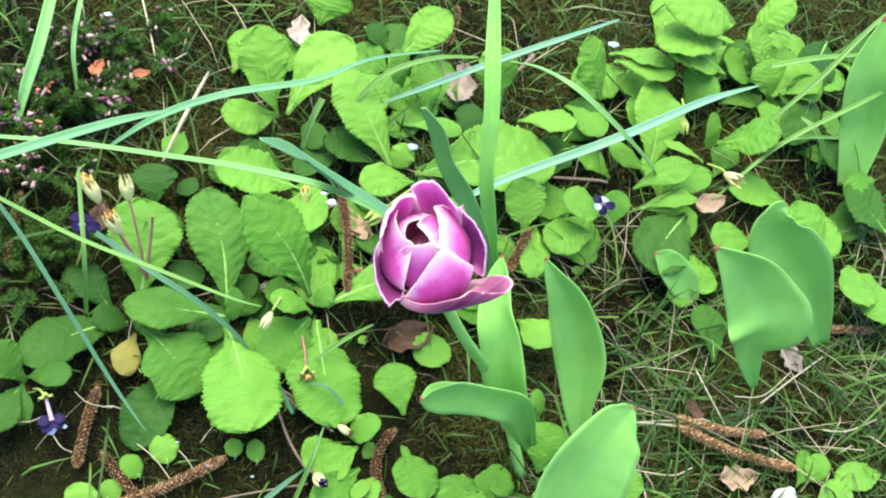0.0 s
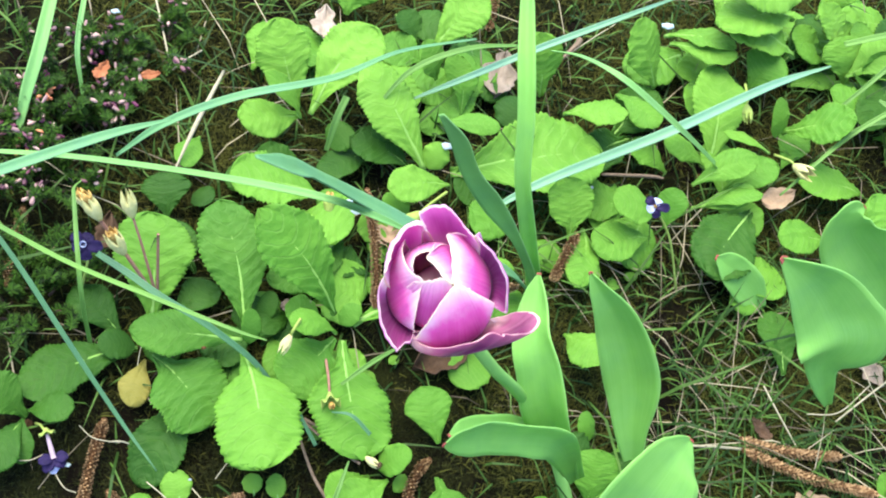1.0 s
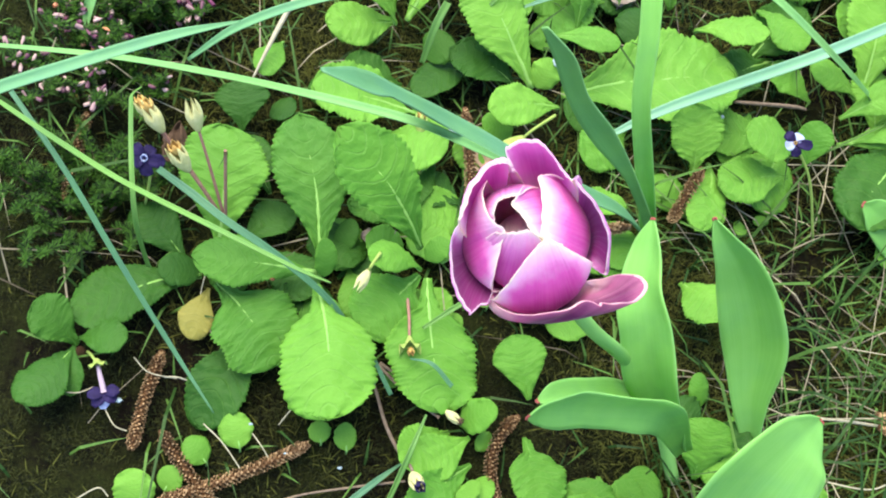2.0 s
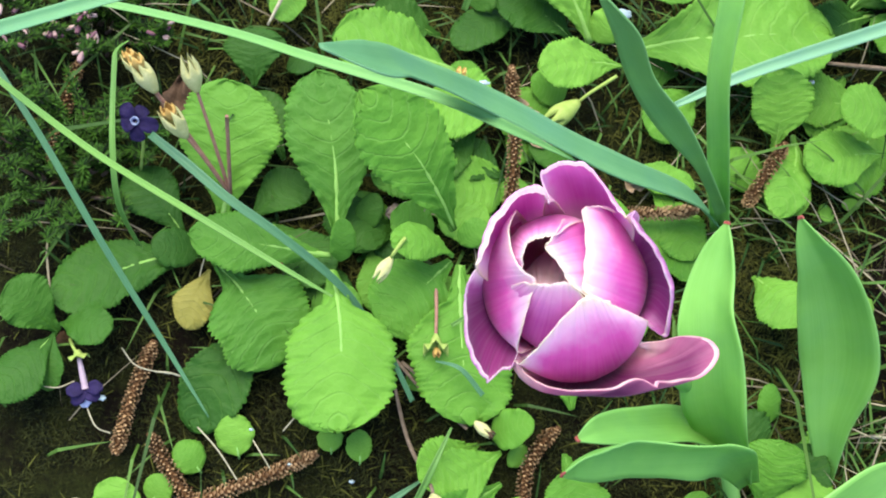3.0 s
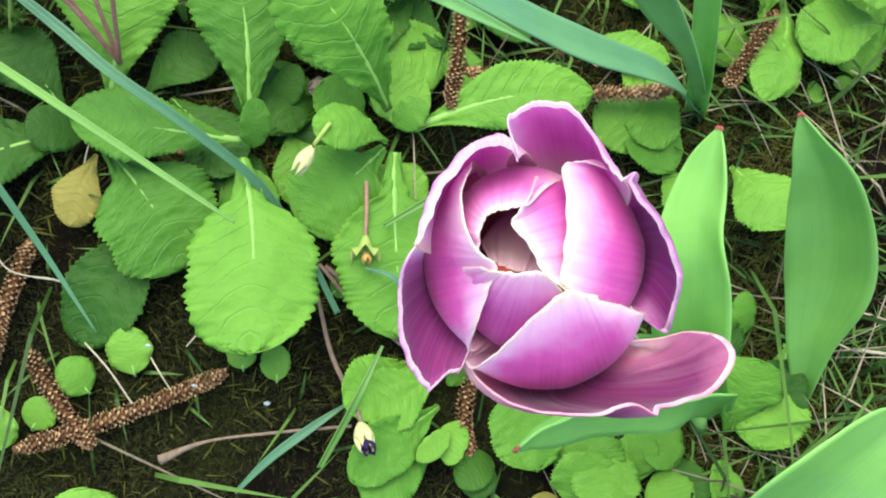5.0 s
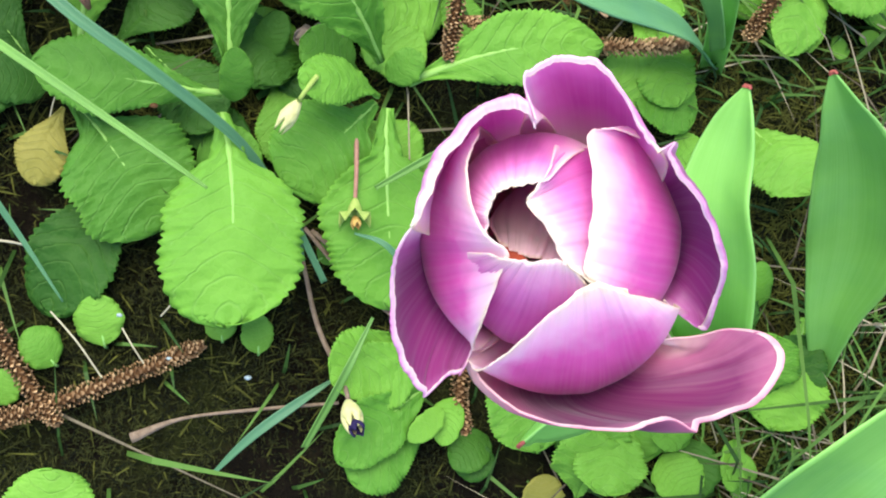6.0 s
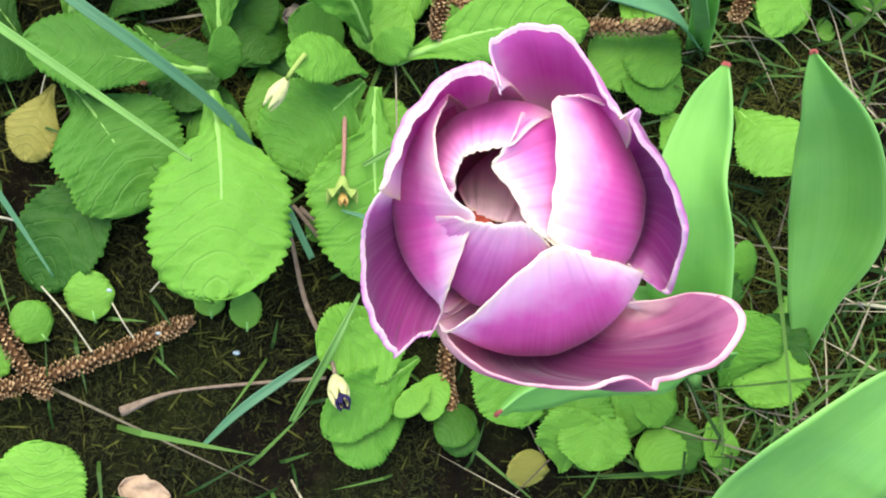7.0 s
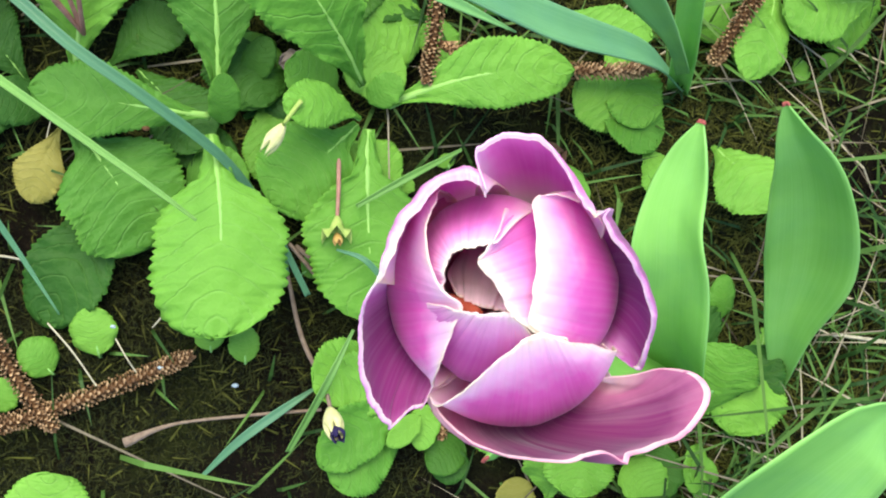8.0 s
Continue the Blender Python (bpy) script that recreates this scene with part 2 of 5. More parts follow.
LIME = plain("calyx_lime", (0.24, 0.36, 0.06), (0.42, 0.50, 0.14), 240, 0.6, let=0.2)
ORANGE = plain("withered_orange", (0.34, 0.17, 0.04), (0.62, 0.42, 0.13), 240, 0.7)
PINKSTEM = plain("pink_hairy_stem", (0.22, 0.09, 0.07), (0.38, 0.22, 0.15), 300, 0.7)
VIOLET = plain("violet_petal", (0.007, 0.005, 0.022), (0.030, 0.018, 0.085), 240, 0.6, let=0.15)
FADED = plain("faded_pink_tube", (0.34, 0.24, 0.30), (0.52, 0.40, 0.46), 240, 0.6, let=0.2)
LILAC = plain("lilac_white_petal", (0.20, 0.22, 0.44), (0.55, 0.62, 0.78), 240, 0.6, let=0.2)
HEATHER_GREEN = plain("heather_needles", (0.002, 0.007, 0.001), (0.042, 0.110, 0.010), 60, 0.6, 0, island=True)
HEATHER_WOOD = plain("heather_wood", (0.06, 0.04, 0.03), (0.15, 0.10, 0.07), 300, 0.9)
HEATHER_BELL = plain("heather_bells", (0.12, 0.03, 0.07), (0.56, 0.38, 0.34), 60, 0.6, 0, island=True, let=0.2)
HEATHER_RUST = plain("heather_rust", (0.50, 0.16, 0.07), (0.66, 0.30, 0.16), 60, 0.6, 0)
STONE = plain("pale_stone", (0.20, 0.185, 0.16), (0.46, 0.44, 0.40), 90, 0.8, 0.5)
ANTHER = plain("anther_red_brown", (0.20, 0.035, 0.02), (0.38, 0.09, 0.045), 400, 0.7)
PISTIL = plain("pistil_pale", (0.42, 0.42, 0.22), (0.58, 0.58, 0.36), 300, 0.6)
TIPRED = plain("red_brown_tip", (0.20, 0.03, 0.03), (0.36, 0.11, 0.08), 300, 0.6)
WHITE = plain("white_dropping", (0.24, 0.31, 0.32), (0.46, 0.55, 0.57), 300, 0.7)


# ---- building helpers ----
def part(name, bm, material, parent=None, label="", smooth=True, thick=0.0):
    me = bpy.data.meshes.new(name)
    bm.to_mesh(me)
    bm.free()
    me.materials.append(material)
    me.polygons.foreach_set("use_smooth", [smooth] * len(me.polygons))
    ob = new(name, me)
    if thick:
        s = ob.modifiers.new("thickness", "SOLIDIFY")
        s.thickness, s.offset = thick, 0.0
    if parent is not None:
        ob.parent = parent
    if label:
        tagged(ob, label)
    return ob


def thing(name, at, label, category, group=""):
    ob = new(name)
    ob.empty_display_size = 0.01
    ob.location = at
    return tagged(ob, label, category, group)


def sheet(rows, uvs):
    """A grid of points as a bmesh with UVs."""
    bm = bmesh.new()
    lay = bm.loops.layers.uv.new("UVMap")
    vs = [[bm.verts.new(p) for p in r] for r in rows]
    for i in range(len(rows) - 1):
        for j in range(len(rows[0]) - 1):
            f = bm.faces.new((vs[i][j], vs[i][j + 1], vs[i + 1][j + 1], vs[i + 1][j]))
            for l, (a, c) in zip(f.loops, ((i, j), (i, j + 1), (i + 1, j + 1), (i + 1, j))):
                l[lay].uv = uvs[a][c]
    return bm


def spline(pts, n):
    """Catmull-Rom through points of any dimension, n samples."""
    p = np.array(pts, float)
    p = np.vstack([2 * p[0] - p[1], p, 2 * p[-1] - p[-2]])
    segs = len(p) - 3
    out = []
    for k in range(n):
        s = k / (n - 1) * segs
        i = min(int(s), segs - 1)
        t = s - i
        a, b, c, d = p[i], p[i + 1], p[i + 2], p[i + 3]
        out.append(0.5 * (2 * b + (c - a) * t + (2 * a - 5 * b + 4 * c - d) * t * t + (3 * b - a - 3 * c + d) * t**3))
    return out


def unit(v):
    return v / (np.linalg.norm(v) + 1e-12)


def ribbon(pts, origin, n=36, cols=9, fold=0.25, face=(0, 0, 1), wave=0.0, roll=0.0, seed=0):
    """A leaf blade swept along points (x, y, z, width), folded along its keel."""
    s = spline(pts, n)
    o = np.array(origin, float)
    mid = [q[:3] for q in s]
    rows, uvs = [], []
    up = unit(np.array(face, float))
    for k, q in enumerate(s):
        t = unit(mid[min(k + 1, n - 1)] - mid[max(k - 1, 0)])
        side = unit(np.cross(t, up))
        nor = np.cross(side, t)
        up = unit(0.6 * up + 0.4 * nor) if abs(np.dot(t, up)) > 0.6 else up
        a = roll * k / (n - 1)
        side, nor = side * math.cos(a) + nor * math.sin(a), nor * math.cos(a) - side * math.sin(a)
        h = max(q[3], 0.0003) / 2
        row, uv = [], []
        for j in range(cols):
            v = 2 * j / (cols - 1) - 1
            w = wave * h * noise.noise((k * 0.16, v * 1.2, seed * 3.7)) * abs(v)
            p = mid[k] + side * v * h * (1 - 0.12 * fold) + nor * (fold * h * (abs(v) ** 1.4) + w) - o
            row.append(p)
            uv.append((k / (n - 1), j / (cols - 1)))
        rows.append(row)
        uvs.append(uv)
    return sheet(rows, uvs)


def tube(pts, origin, n=16, sides=8):
    """A round stalk swept along points (x, y, z, diameter)."""
    s = spline(pts, n)
    o = np.array(origin, float)
    rows, uvs = [], []
    for k, q in enumerate(s):
        t = unit(s[min(k + 1, n - 1)][:3] - s[max(k - 1, 0)][:3])
        a = unit(np.cross(t, (0.13, 0.31, 0.94) if abs(t[2]) < 0.9 else (0.9, 0.2, 0.1)))
        b = np.cross(t, a)
        rows.append([q[:3] - o + q[3] / 2 * (a * math.cos(6.2832 * j / sides) + b * math.sin(6.2832 * j / sides)) for j in range(sides + 1)])
        uvs.append([(k / (n - 1), j / sides) for j in range(sides + 1)])
    bm = sheet(rows, uvs)
    bmesh.ops.remove_doubles(bm, verts=bm.verts, dist=1e-6)
    for ends in (0, -1):
        c = bm.verts.new(s[ends][:3] - o)
        ring = [v for v in bm.verts if v is not c and (v.co - c.co).length < s[ends][3] / 2 * 1.05]
        ring.sort(key=lambda v: math.atan2(np.dot(np.array(v.co - c.co), a), np.dot(np.array(v.co - c.co), b)))
        if len(ring) == sides:
            for j in range(sides):
                try:
                    bm.faces.new((ring[j], ring[(j + 1) % sides], c))
                except ValueError:
                    pass
    return bm


# ---- ground: one sheet, fine in the bed and running out to the horizon ----
def lumps(x, y):
    near = math.exp(-(x * x + y * y) / 1.2)
    return (noise.fractal((x * 7, y * 7, 1.3), 0.9, 2.0, 5) * 0.006 + noise.noise((x * 60, y * 60, 4.0)) * 0.0028) * near - 0.005


def build_ground():
    n = 190
    line = [math.sinh(5.2 * (2 * i / n - 1)) / math.sinh(5.2) * 60 for i in range(n + 1)]
    line = [0.55 * (2 * i / n - 1) * 1.6 + v for i, v in zip(range(n + 1), line)]
    bm = bmesh.new()
    vs = [[bm.verts.new((x + 0.06, y, lumps(x + 0.06, y))) for x in line] for y in line]
    for i in range(n):
        for j in range(n):
            bm.faces.new((vs[i][j], vs[i][j + 1], vs[i + 1][j + 1], vs[i + 1][j]))
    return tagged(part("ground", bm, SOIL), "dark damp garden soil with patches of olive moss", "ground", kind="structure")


build_ground()


# ---- the tulip ----
def petal(parent, az, span, belly, height, rim, material, seed=0, label="", curl=0.0, spikes=()):
    """A petal round the flower's axis, in millimetres: it rises from the root, swells to the radius belly at that height over
    span degrees round az, and ends in a margin that runs through a few points (x, y, z). The margin rolls in
    by curl; spikes are small drawn-out points (place along the margin, length)."""
    n, cols = 40, 97
    edge = spline(rim, cols)
    rows, uvs = [], []
    for k in range(n):
        rows.append([])
        uvs.append([(k / (n - 1), j / (cols - 1)) for j in range(cols)])
    for j in range(cols):
        v = 2 * j / (cols - 1) - 1
        a = radians(az + v * span / 2)
        e = np.array([math.cos(a), math.sin(a), 0.0])
        up = np.array([0, 0, 1.0])
        q = np.array(edge[j], float)
        out = unit(np.array([q[0], q[1], 0]))
        q = q + up * (0.9 * noise.noise((v * 7, seed * 5.1, 0.4)) + 0.35 * noise.noise((v * 19, seed * 2.1, 1.4))) + out * 0.5 * noise.noise((v * 8, seed * 4.1, 2.4))
        q = q + (up * 0.30 + out * 0.12) * noise.noise((v * 38, seed * 6.3, 4.4))
        q = q + out * sum(d * math.exp(-((v - at) / 0.035) ** 2) for at, d in spikes)
        roll = curl * (1 - 0.75 * abs(v) ** 3) * (0.8 + 0.5 * noise.noise((v * 2.2, seed * 1.7, 8.0)))
        shy = 1 - 0.10 * v * v
        line = spline([e * 2.5 + up * 1, e * belly * 0.72 * shy + up * height * 0.36, e * belly * shy + up * height, (e * belly * shy + up * height) * 0.42 + q * 0.58 + e * 1.9, q] + ([q - out * roll + up * 0.25 * roll] if curl else []), n)
        for k in range(n):
            u = k / (n - 1)
            p = line[k] + e * (0.45 * noise.noise((u * 2.6, v * 2.2, seed * 7.7)) * u + 0.3 * math.exp(-((v / 0.10) ** 2)) * math.sin(math.pi * u))
            p = p + e * 0.3 * (abs(v) ** 6) * noise.noise((u * 12, seed * 3.3, v))
            rows[k].append(p / 1000)
    return part("petal", sheet(rows, uvs), material, parent, label, thick=0.0003)


def red_tip(leaf, pts, base, face, fold):
    """The dried red-brown point at the end of a tulip leaf."""
    a, b = np.array(pts[-1], float), np.array(pts[-2], float)
    line = [tuple(a + (b - a) * q + np.array([0, 0, 0.0004, 0])) for q in (0.09, 0.04, 0.0)]
    line = [(x, y, z, w * 0.9 + 0.001) for x, y, z, w in line]
    part("leaf_tip", ribbon(line, base, 10, 5, fold, face), TIPRED, leaf, "dried red-brown tip", thick=0.0010)


def build_tulip():
    base = np.array([0.152, -0.133, 0.000])
    t = thing("tulip", base, "pink and purple tulip with white-edged petals on a green stem", "tulip")
    part("stem", tube([(0.152, -0.133, 0.000, 0.0085), (0.138, -0.110, 0.030, 0.0082), (0.119, -0.097, 0.065, 0.0078), (0.089, -0.093, 0.120, 0.0074), (0.053, -0.100, 0.185, 0.0070), (0.012, -0.100, 0.260, 0.0068), (0.007, -0.101, 0.273, 0.0075)], base, 30, 12), STEM, t)
    leaf = part("leaf", ribbon([(0.1395, -0.124, 0.050, 0.0110), (0.1264, -0.1158, 0.075, 0.0236), (0.1076, -0.0998, 0.115, 0.0325), (0.0992, -0.0823, 0.138, 0.0305), (0.0951, -0.0630, 0.150, 0.0248), (0.0966, -0.0452, 0.158, 0.0162), (0.0985, -0.0325, 0.164, 0.0011)], base, 44, 11, 0.5, (-0.6, -0.25, 0.7), 0.25, 0, 1), TULIP_LEAF, t, "upright fresh green leaf with a red tip", thick=0.0008)
    red_tip(leaf, [(0.1395, -0.124, 0.050, 0.0110), (0.1264, -0.1158, 0.075, 0.0236), (0.1076, -0.0998, 0.115, 0.0325), (0.0992, -0.0823, 0.138, 0.0305), (0.0951, -0.0630, 0.150, 0.0248), (0.0966, -0.0452, 0.158, 0.0162), (0.0985, -0.0325, 0.164, 0.0011)], base, (-0.6, -0.25, 0.7), 0.5)
    leaf = part("leaf", ribbon([(0.142, -0.127, 0.050, 0.0110), (0.109, -0.125, 0.118, 0.0220), (0.084, -0.128, 0.146, 0.0240), (0.058, -0.132, 0.163, 0.0250), (0.038, -0.134, 0.174, 0.0240), (0.026, -0.138, 0.183, 0.0170), (0.017, -0.145, 0.192, 0.0010)], base, 44, 11, 0.35, (0.1, -0.85, 0.55), 0.3, 0, 2), TULIP_LEAF, t, "leaf bent over to the side", thick=0.0008)
    red_tip(leaf, [(0.142, -0.127, 0.050, 0.0110), (0.109, -0.125, 0.118, 0.0220), (0.084, -0.128, 0.146, 0.0240), (0.058, -0.132, 0.163, 0.0250), (0.038, -0.134, 0.174, 0.0240), (0.026, -0.138, 0.183, 0.0170), (0.017, -0.145, 0.192, 0.0010)], base, (0.1, -0.85, 0.55), 0.35)
    leaf = part("leaf", ribbon([(0.134, -0.117, 0.060, 0.0104), (0.103, -0.109, 0.090, 0.0197), (0.069, -0.114, 0.120, 0.0193), (0.047, -0.119, 0.135, 0.0146), (0.035, -0.123, 0.140, 0.0011)], base, 44, 11, 0.4, (-0.1, 0.3, 0.9), 0.2, 0, 3), TULIP_LEAF, t, "short folded leaf with a red tip", thick=0.0008)
    red_tip(leaf, [(0.134, -0.117, 0.060, 0.0104), (0.103, -0.109, 0.090, 0.0197), (0.069, -0.114, 0.120, 0.0193), (0.047, -0.119, 0.135, 0.0146), (0.035, -0.123, 0.140, 0.0011)], base, (-0.1, 0.3, 0.9), 0.5)
    bloom = new("bloom")
    bloom.parent = t
    bloom.matrix_basis = Matrix.Translation(-Vector(base)) @ pose(0.0074, -0.1011, 0.2712, 7.0, -20.7, -0.7)
    tagged(bloom, "half-open bloom, magenta with pale margins")
    # innermost petals, closing over the heart
    petal(bloom, 125, 120, 20.5, 32, [(1.6, 10.0, 53), (-2.0, 9.2, 54), (-5.0, 8.8, 54), (-7.3, 7.2, 53), (-8.2, 4.2, 52), (-9.4, 0.7, 50)], PETAL_CORE, 1)
    petal(bloom, 30, 112, 19.5, 32, [(8.3, -7.2, 49), (3.9, -3.4, 52), (1.2, 2.2, 53), (-1.8, 6.1, 54), (-0.4, 8.4, 53.5), (2.0, 12.1, 52)], PETAL_CORE, 2)
    petal(bloom, -116, 122, 20, 30, [(-8.9, -2.4, 50), (-5.1, -3.3, 51), (-0.4, -3.6, 52), (3.9, -3.4, 52), (7.4, -7.2, 49)], PETAL_CORE, 3)
    petal(bloom, 75, 150, 13.0, 25, [(6.6, -2.3, 40), (2.7, -3.6, 41), (-1.5, -3.2, 41), (-5.6, -2.0, 41), (-8.8, 0.1, 40)], PETAL_HEART, 12, label="beige inner petal closing the heart")
    # middle petals, wrapped close
    petal(bloom, 8, 118, 23.5, 28, [(14.3, -8.3, 46), (8.5, -6.8, 49), (7.7, -3.0, 51), (8.6, 3.6, 52), (8.9, 11.2, 50), (8.0, 18.5, 46), (11.7, 19.2, 43), (16.4, 17.9, 40)], PETAL, 4)
    petal(bloom, -77, 100, 28.5, 27, [(-10.6, -22.7, 40), (-3.8, -17.3, 45), (3.1, -11.5, 49), (7.6, -7.7, 51), (10.8, -7.5, 50), (15.0, -9.3, 45), (18.6, -10.2, 37)], PETAL, 5)
    petal(bloom, 178, 118, 25.0, 28, [(-10.8, 18.3, 50), (-12.3, 12.9, 51), (-11.4, 5.6, 52), (-9.0, 0.7, 52), (-5.5, -2.2, 51), (-7.7, -6.8, 48), (-10.3, -12.7, 44), (-13.3, -18.0, 38)], PETAL, 6)
    # outer petals, opened
    petal(bloom, 203, 74, 23.5, 22, [(-22.4, 2.8, 50), (-25.6, -2.8, 48), (-27.5, -10.3, 45), (-27.2, -17.9, 42), (-25.4, -23.9, 39), (-22.7, -27.5, 36), (-19.3, -24.9, 33), (-16.6, -24.0, 32), (-14.7, -19.5, 30)], PETAL_OUT, 7, curl=1.3, spikes=((0.28, 1.2), (0.75, 1.2)))
    petal(bloom, 133, 90, 22.5, 26, [(-0.5, 19.1, 53), (-1.7, 22.9, 55), (-4.7, 23.9, 55), (-9.4, 21.9, 55), (-13.5, 18.5, 55), (-17.6, 13.3, 55), (-20.0, 7.5, 55), (-21.5, 2.3, 54)], PETAL_IN, 8, curl=2.6)
    petal(bloom, 66, 84, 22.5, 26, [(20.2, 15.1, 45), (17.7, 17.8, 47), (15.4, 21.7, 48), (12.7, 26.7, 50), (9.0, 29.8, 51), (3.9, 30.6, 52), (0.2, 29.4, 53), (-2.2, 26.5, 54), (-0.4, 19.8, 55)], PETAL_IN, 9, curl=1.0)
    petal(bloom, 4, 78, 24.5, 23, [(20.3, -10.5, 30), (23.5, -13.3, 27), (27.8, -16.0, 25.5), (29.8, -12.4, 30), (31.0, -5.8, 37), (30.2, 0.0, 41), (27.3, 6.2, 44), (23.8, 11.3, 46), (21.4, 15.4, 46), (19.6, 15.0, 46)], PETAL_OUT, 10, curl=1.5, spikes=((0.80, 1.8),))
    petal(bloom, -83, 88, 30.5, 20, [(-15.6, -22.1, 30), (-12.3, -26.4, 33), (-4.3, -31.1, 38), (5.3, -32.6, 42), (14.3, -32.3, 45), (20.2, -30.4, 46), (25.6, -31.0, 43), (31.5, -30.3, 36), (37.6, -28.2, 29), (41.6, -22.2, 23), (39.2, -17.8, 22), (32.8, -16.5, 23), (25.6, -17.6, 25), (18.9, -18.3, 26)], PETAL_WIDE, 11, curl=0.8, spikes=((-0.13, 2.2),), label="wide outer petal folded open")
    # heart of the flower
    bm = tube([(0, 0, 0, 0.006), (0, 0, 0.008, 0.007), (0, 0, 0.014, 0.006), (0, 0, 0.016, 0.007), (0, 0, 0.017, 0.004)], (0, 0, 0), 18, 9)
    part("pistil", bm, PISTIL, bloom)
    for k in range(4):
        a = radians(60 * k + 15)
        c, s = math.cos(a), math.sin(a)
        part("stamen", tube([(c * 0.003, s * 0.003, 0.002, 0.0012), (c * 0.007, s * 0.007, 0.010, 0.0012), (c * 0.0075, s * 0.0075, 0.011, 0.003), (c * 0.0085, s * 0.0085, 0.018, 0.0032), (c * 0.009, s * 0.009, 0.020, 0.001)], (0, 0, 0), 16, 7), ANTHER, bloom)
    # two tall anthers pressed against the mouth
    part("stamen", tube([(-0.004, -0.002, 0.003, 0.0012), (-0.011, -0.002, 0.026, 0.0014), (-0.0095, -0.0016, 0.0385, 0.0030), (-0.0050, -0.0036, 0.0405, 0.0032), (-0.0030, -0.0044, 0.0405, 0.0012)], (0, 0, 0), 20, 7), ANTHER, bloom)
    part("stamen", tube([(0.004, -0.003, 0.003, 0.0012), (0.010, -0.005, 0.026, 0.0014), (0.0075, -0.0048, 0.0385, 0.0028), (0.0030, -0.0050, 0.0400, 0.0030), (0.0005, -0.0050, 0.0400, 0.0012)], (0, 0, 0), 20, 7), ANTHER, bloom)
    return t


build_tulip()


def tulip_shoot(label, leaves, rolls, faces, fold=0.45):
    base = np.array(leaves[0][0][:3])
    t = thing("tulip_shoot", base, label, "tulip leaves", "tulip shoots without bloom")
    for k, (pts, face) in enumerate(zip(leaves, faces)):
        leaf = part("leaf", ribbon(pts, base, 44, 13, fold, face, 0.10, rolls[k], 5 + k), TULIP_LEAF, t, thick=0.0008)
        red_tip(leaf, pts, base, face, fold)
    return t


tulip_shoot("single broad upright tulip leaf with a red tip", [[(0.202, -0.119, 0.005, 0.0069), (0.194, -0.093, 0.035, 0.0222), (0.190, -0.065, 0.065, 0.0401), (0.173, -0.038, 0.098, 0.0332), (0.156, -0.024, 0.118, 0.0153), (0.147, -0.015, 0.128, 0.0012)]], [0], [(-0.5, -0.45, 0.7)])
tulip_shoot("large broad bright green tulip leaf leaning over grass", [[(0.150, -0.214, -0.008, 0.0165), (0.147, -0.188, 0.060, 0.0600), (0.156, -0.164, 0.096, 0.0740), (0.173, -0.145, 0.116, 0.0540), (0.184, -0.134, 0.121, 0.0280), (0.192, -0.128, 0.123, 0.0038)]], [0], [(0.10, -0.28, 0.95)], 0.25)
tulip_shoot("pair of broad green tulip leaves above short grass", [[(0.340, -0.086, 0.050, 0.0061), (0.321, -0.084, 0.080, 0.0152), (0.308, -0.078, 0.105, 0.0256), (0.306, -0.075, 0.135, 0.0634), (0.296, -0.061, 0.150, 0.0575), (0.274, -0.049, 0.172, 0.0403), (0.245, -0.039, 0.190, 0.0023)], [(0.437, -0.037, 0.020, 0.0142), (0.402, -0.025, 0.070, 0.0338), (0.365, -0.012, 0.110, 0.0584), (0.334, 0.001, 0.140, 0.0494), (0.328, 0.008, 0.160, 0.0239), (0.334, 0.011, 0.165, 0.0033)]], [0, 0], [(-0.4, -0.4, 0.8), (-0.4, -0.5, 0.75)], 0.3)
tulip_shoot("tall broad green tulip leaf at the bed's edge", [[(0.530, 0.128, 0.010, 0.0214), (0.532, 0.165, 0.050, 0.0421), (0.520, 0.193, 0.100, 0.0435), (0.520, 0.225, 0.140, 0.0050)]], [0], [(-0.5, -0.5, 0.7)])
tulip_shoot("small oval young tulip leaf in the grass", [[(0.336, 0.010, 0.005, 0.0095), (0.321, 0.021, 0.020, 0.0281), (0.301, 0.033, 0.035, 0.0231), (0.289, 0.038, 0.040, 0.0028)]], [0], [(-0.3, -0.3, 0.9)], 0.2)


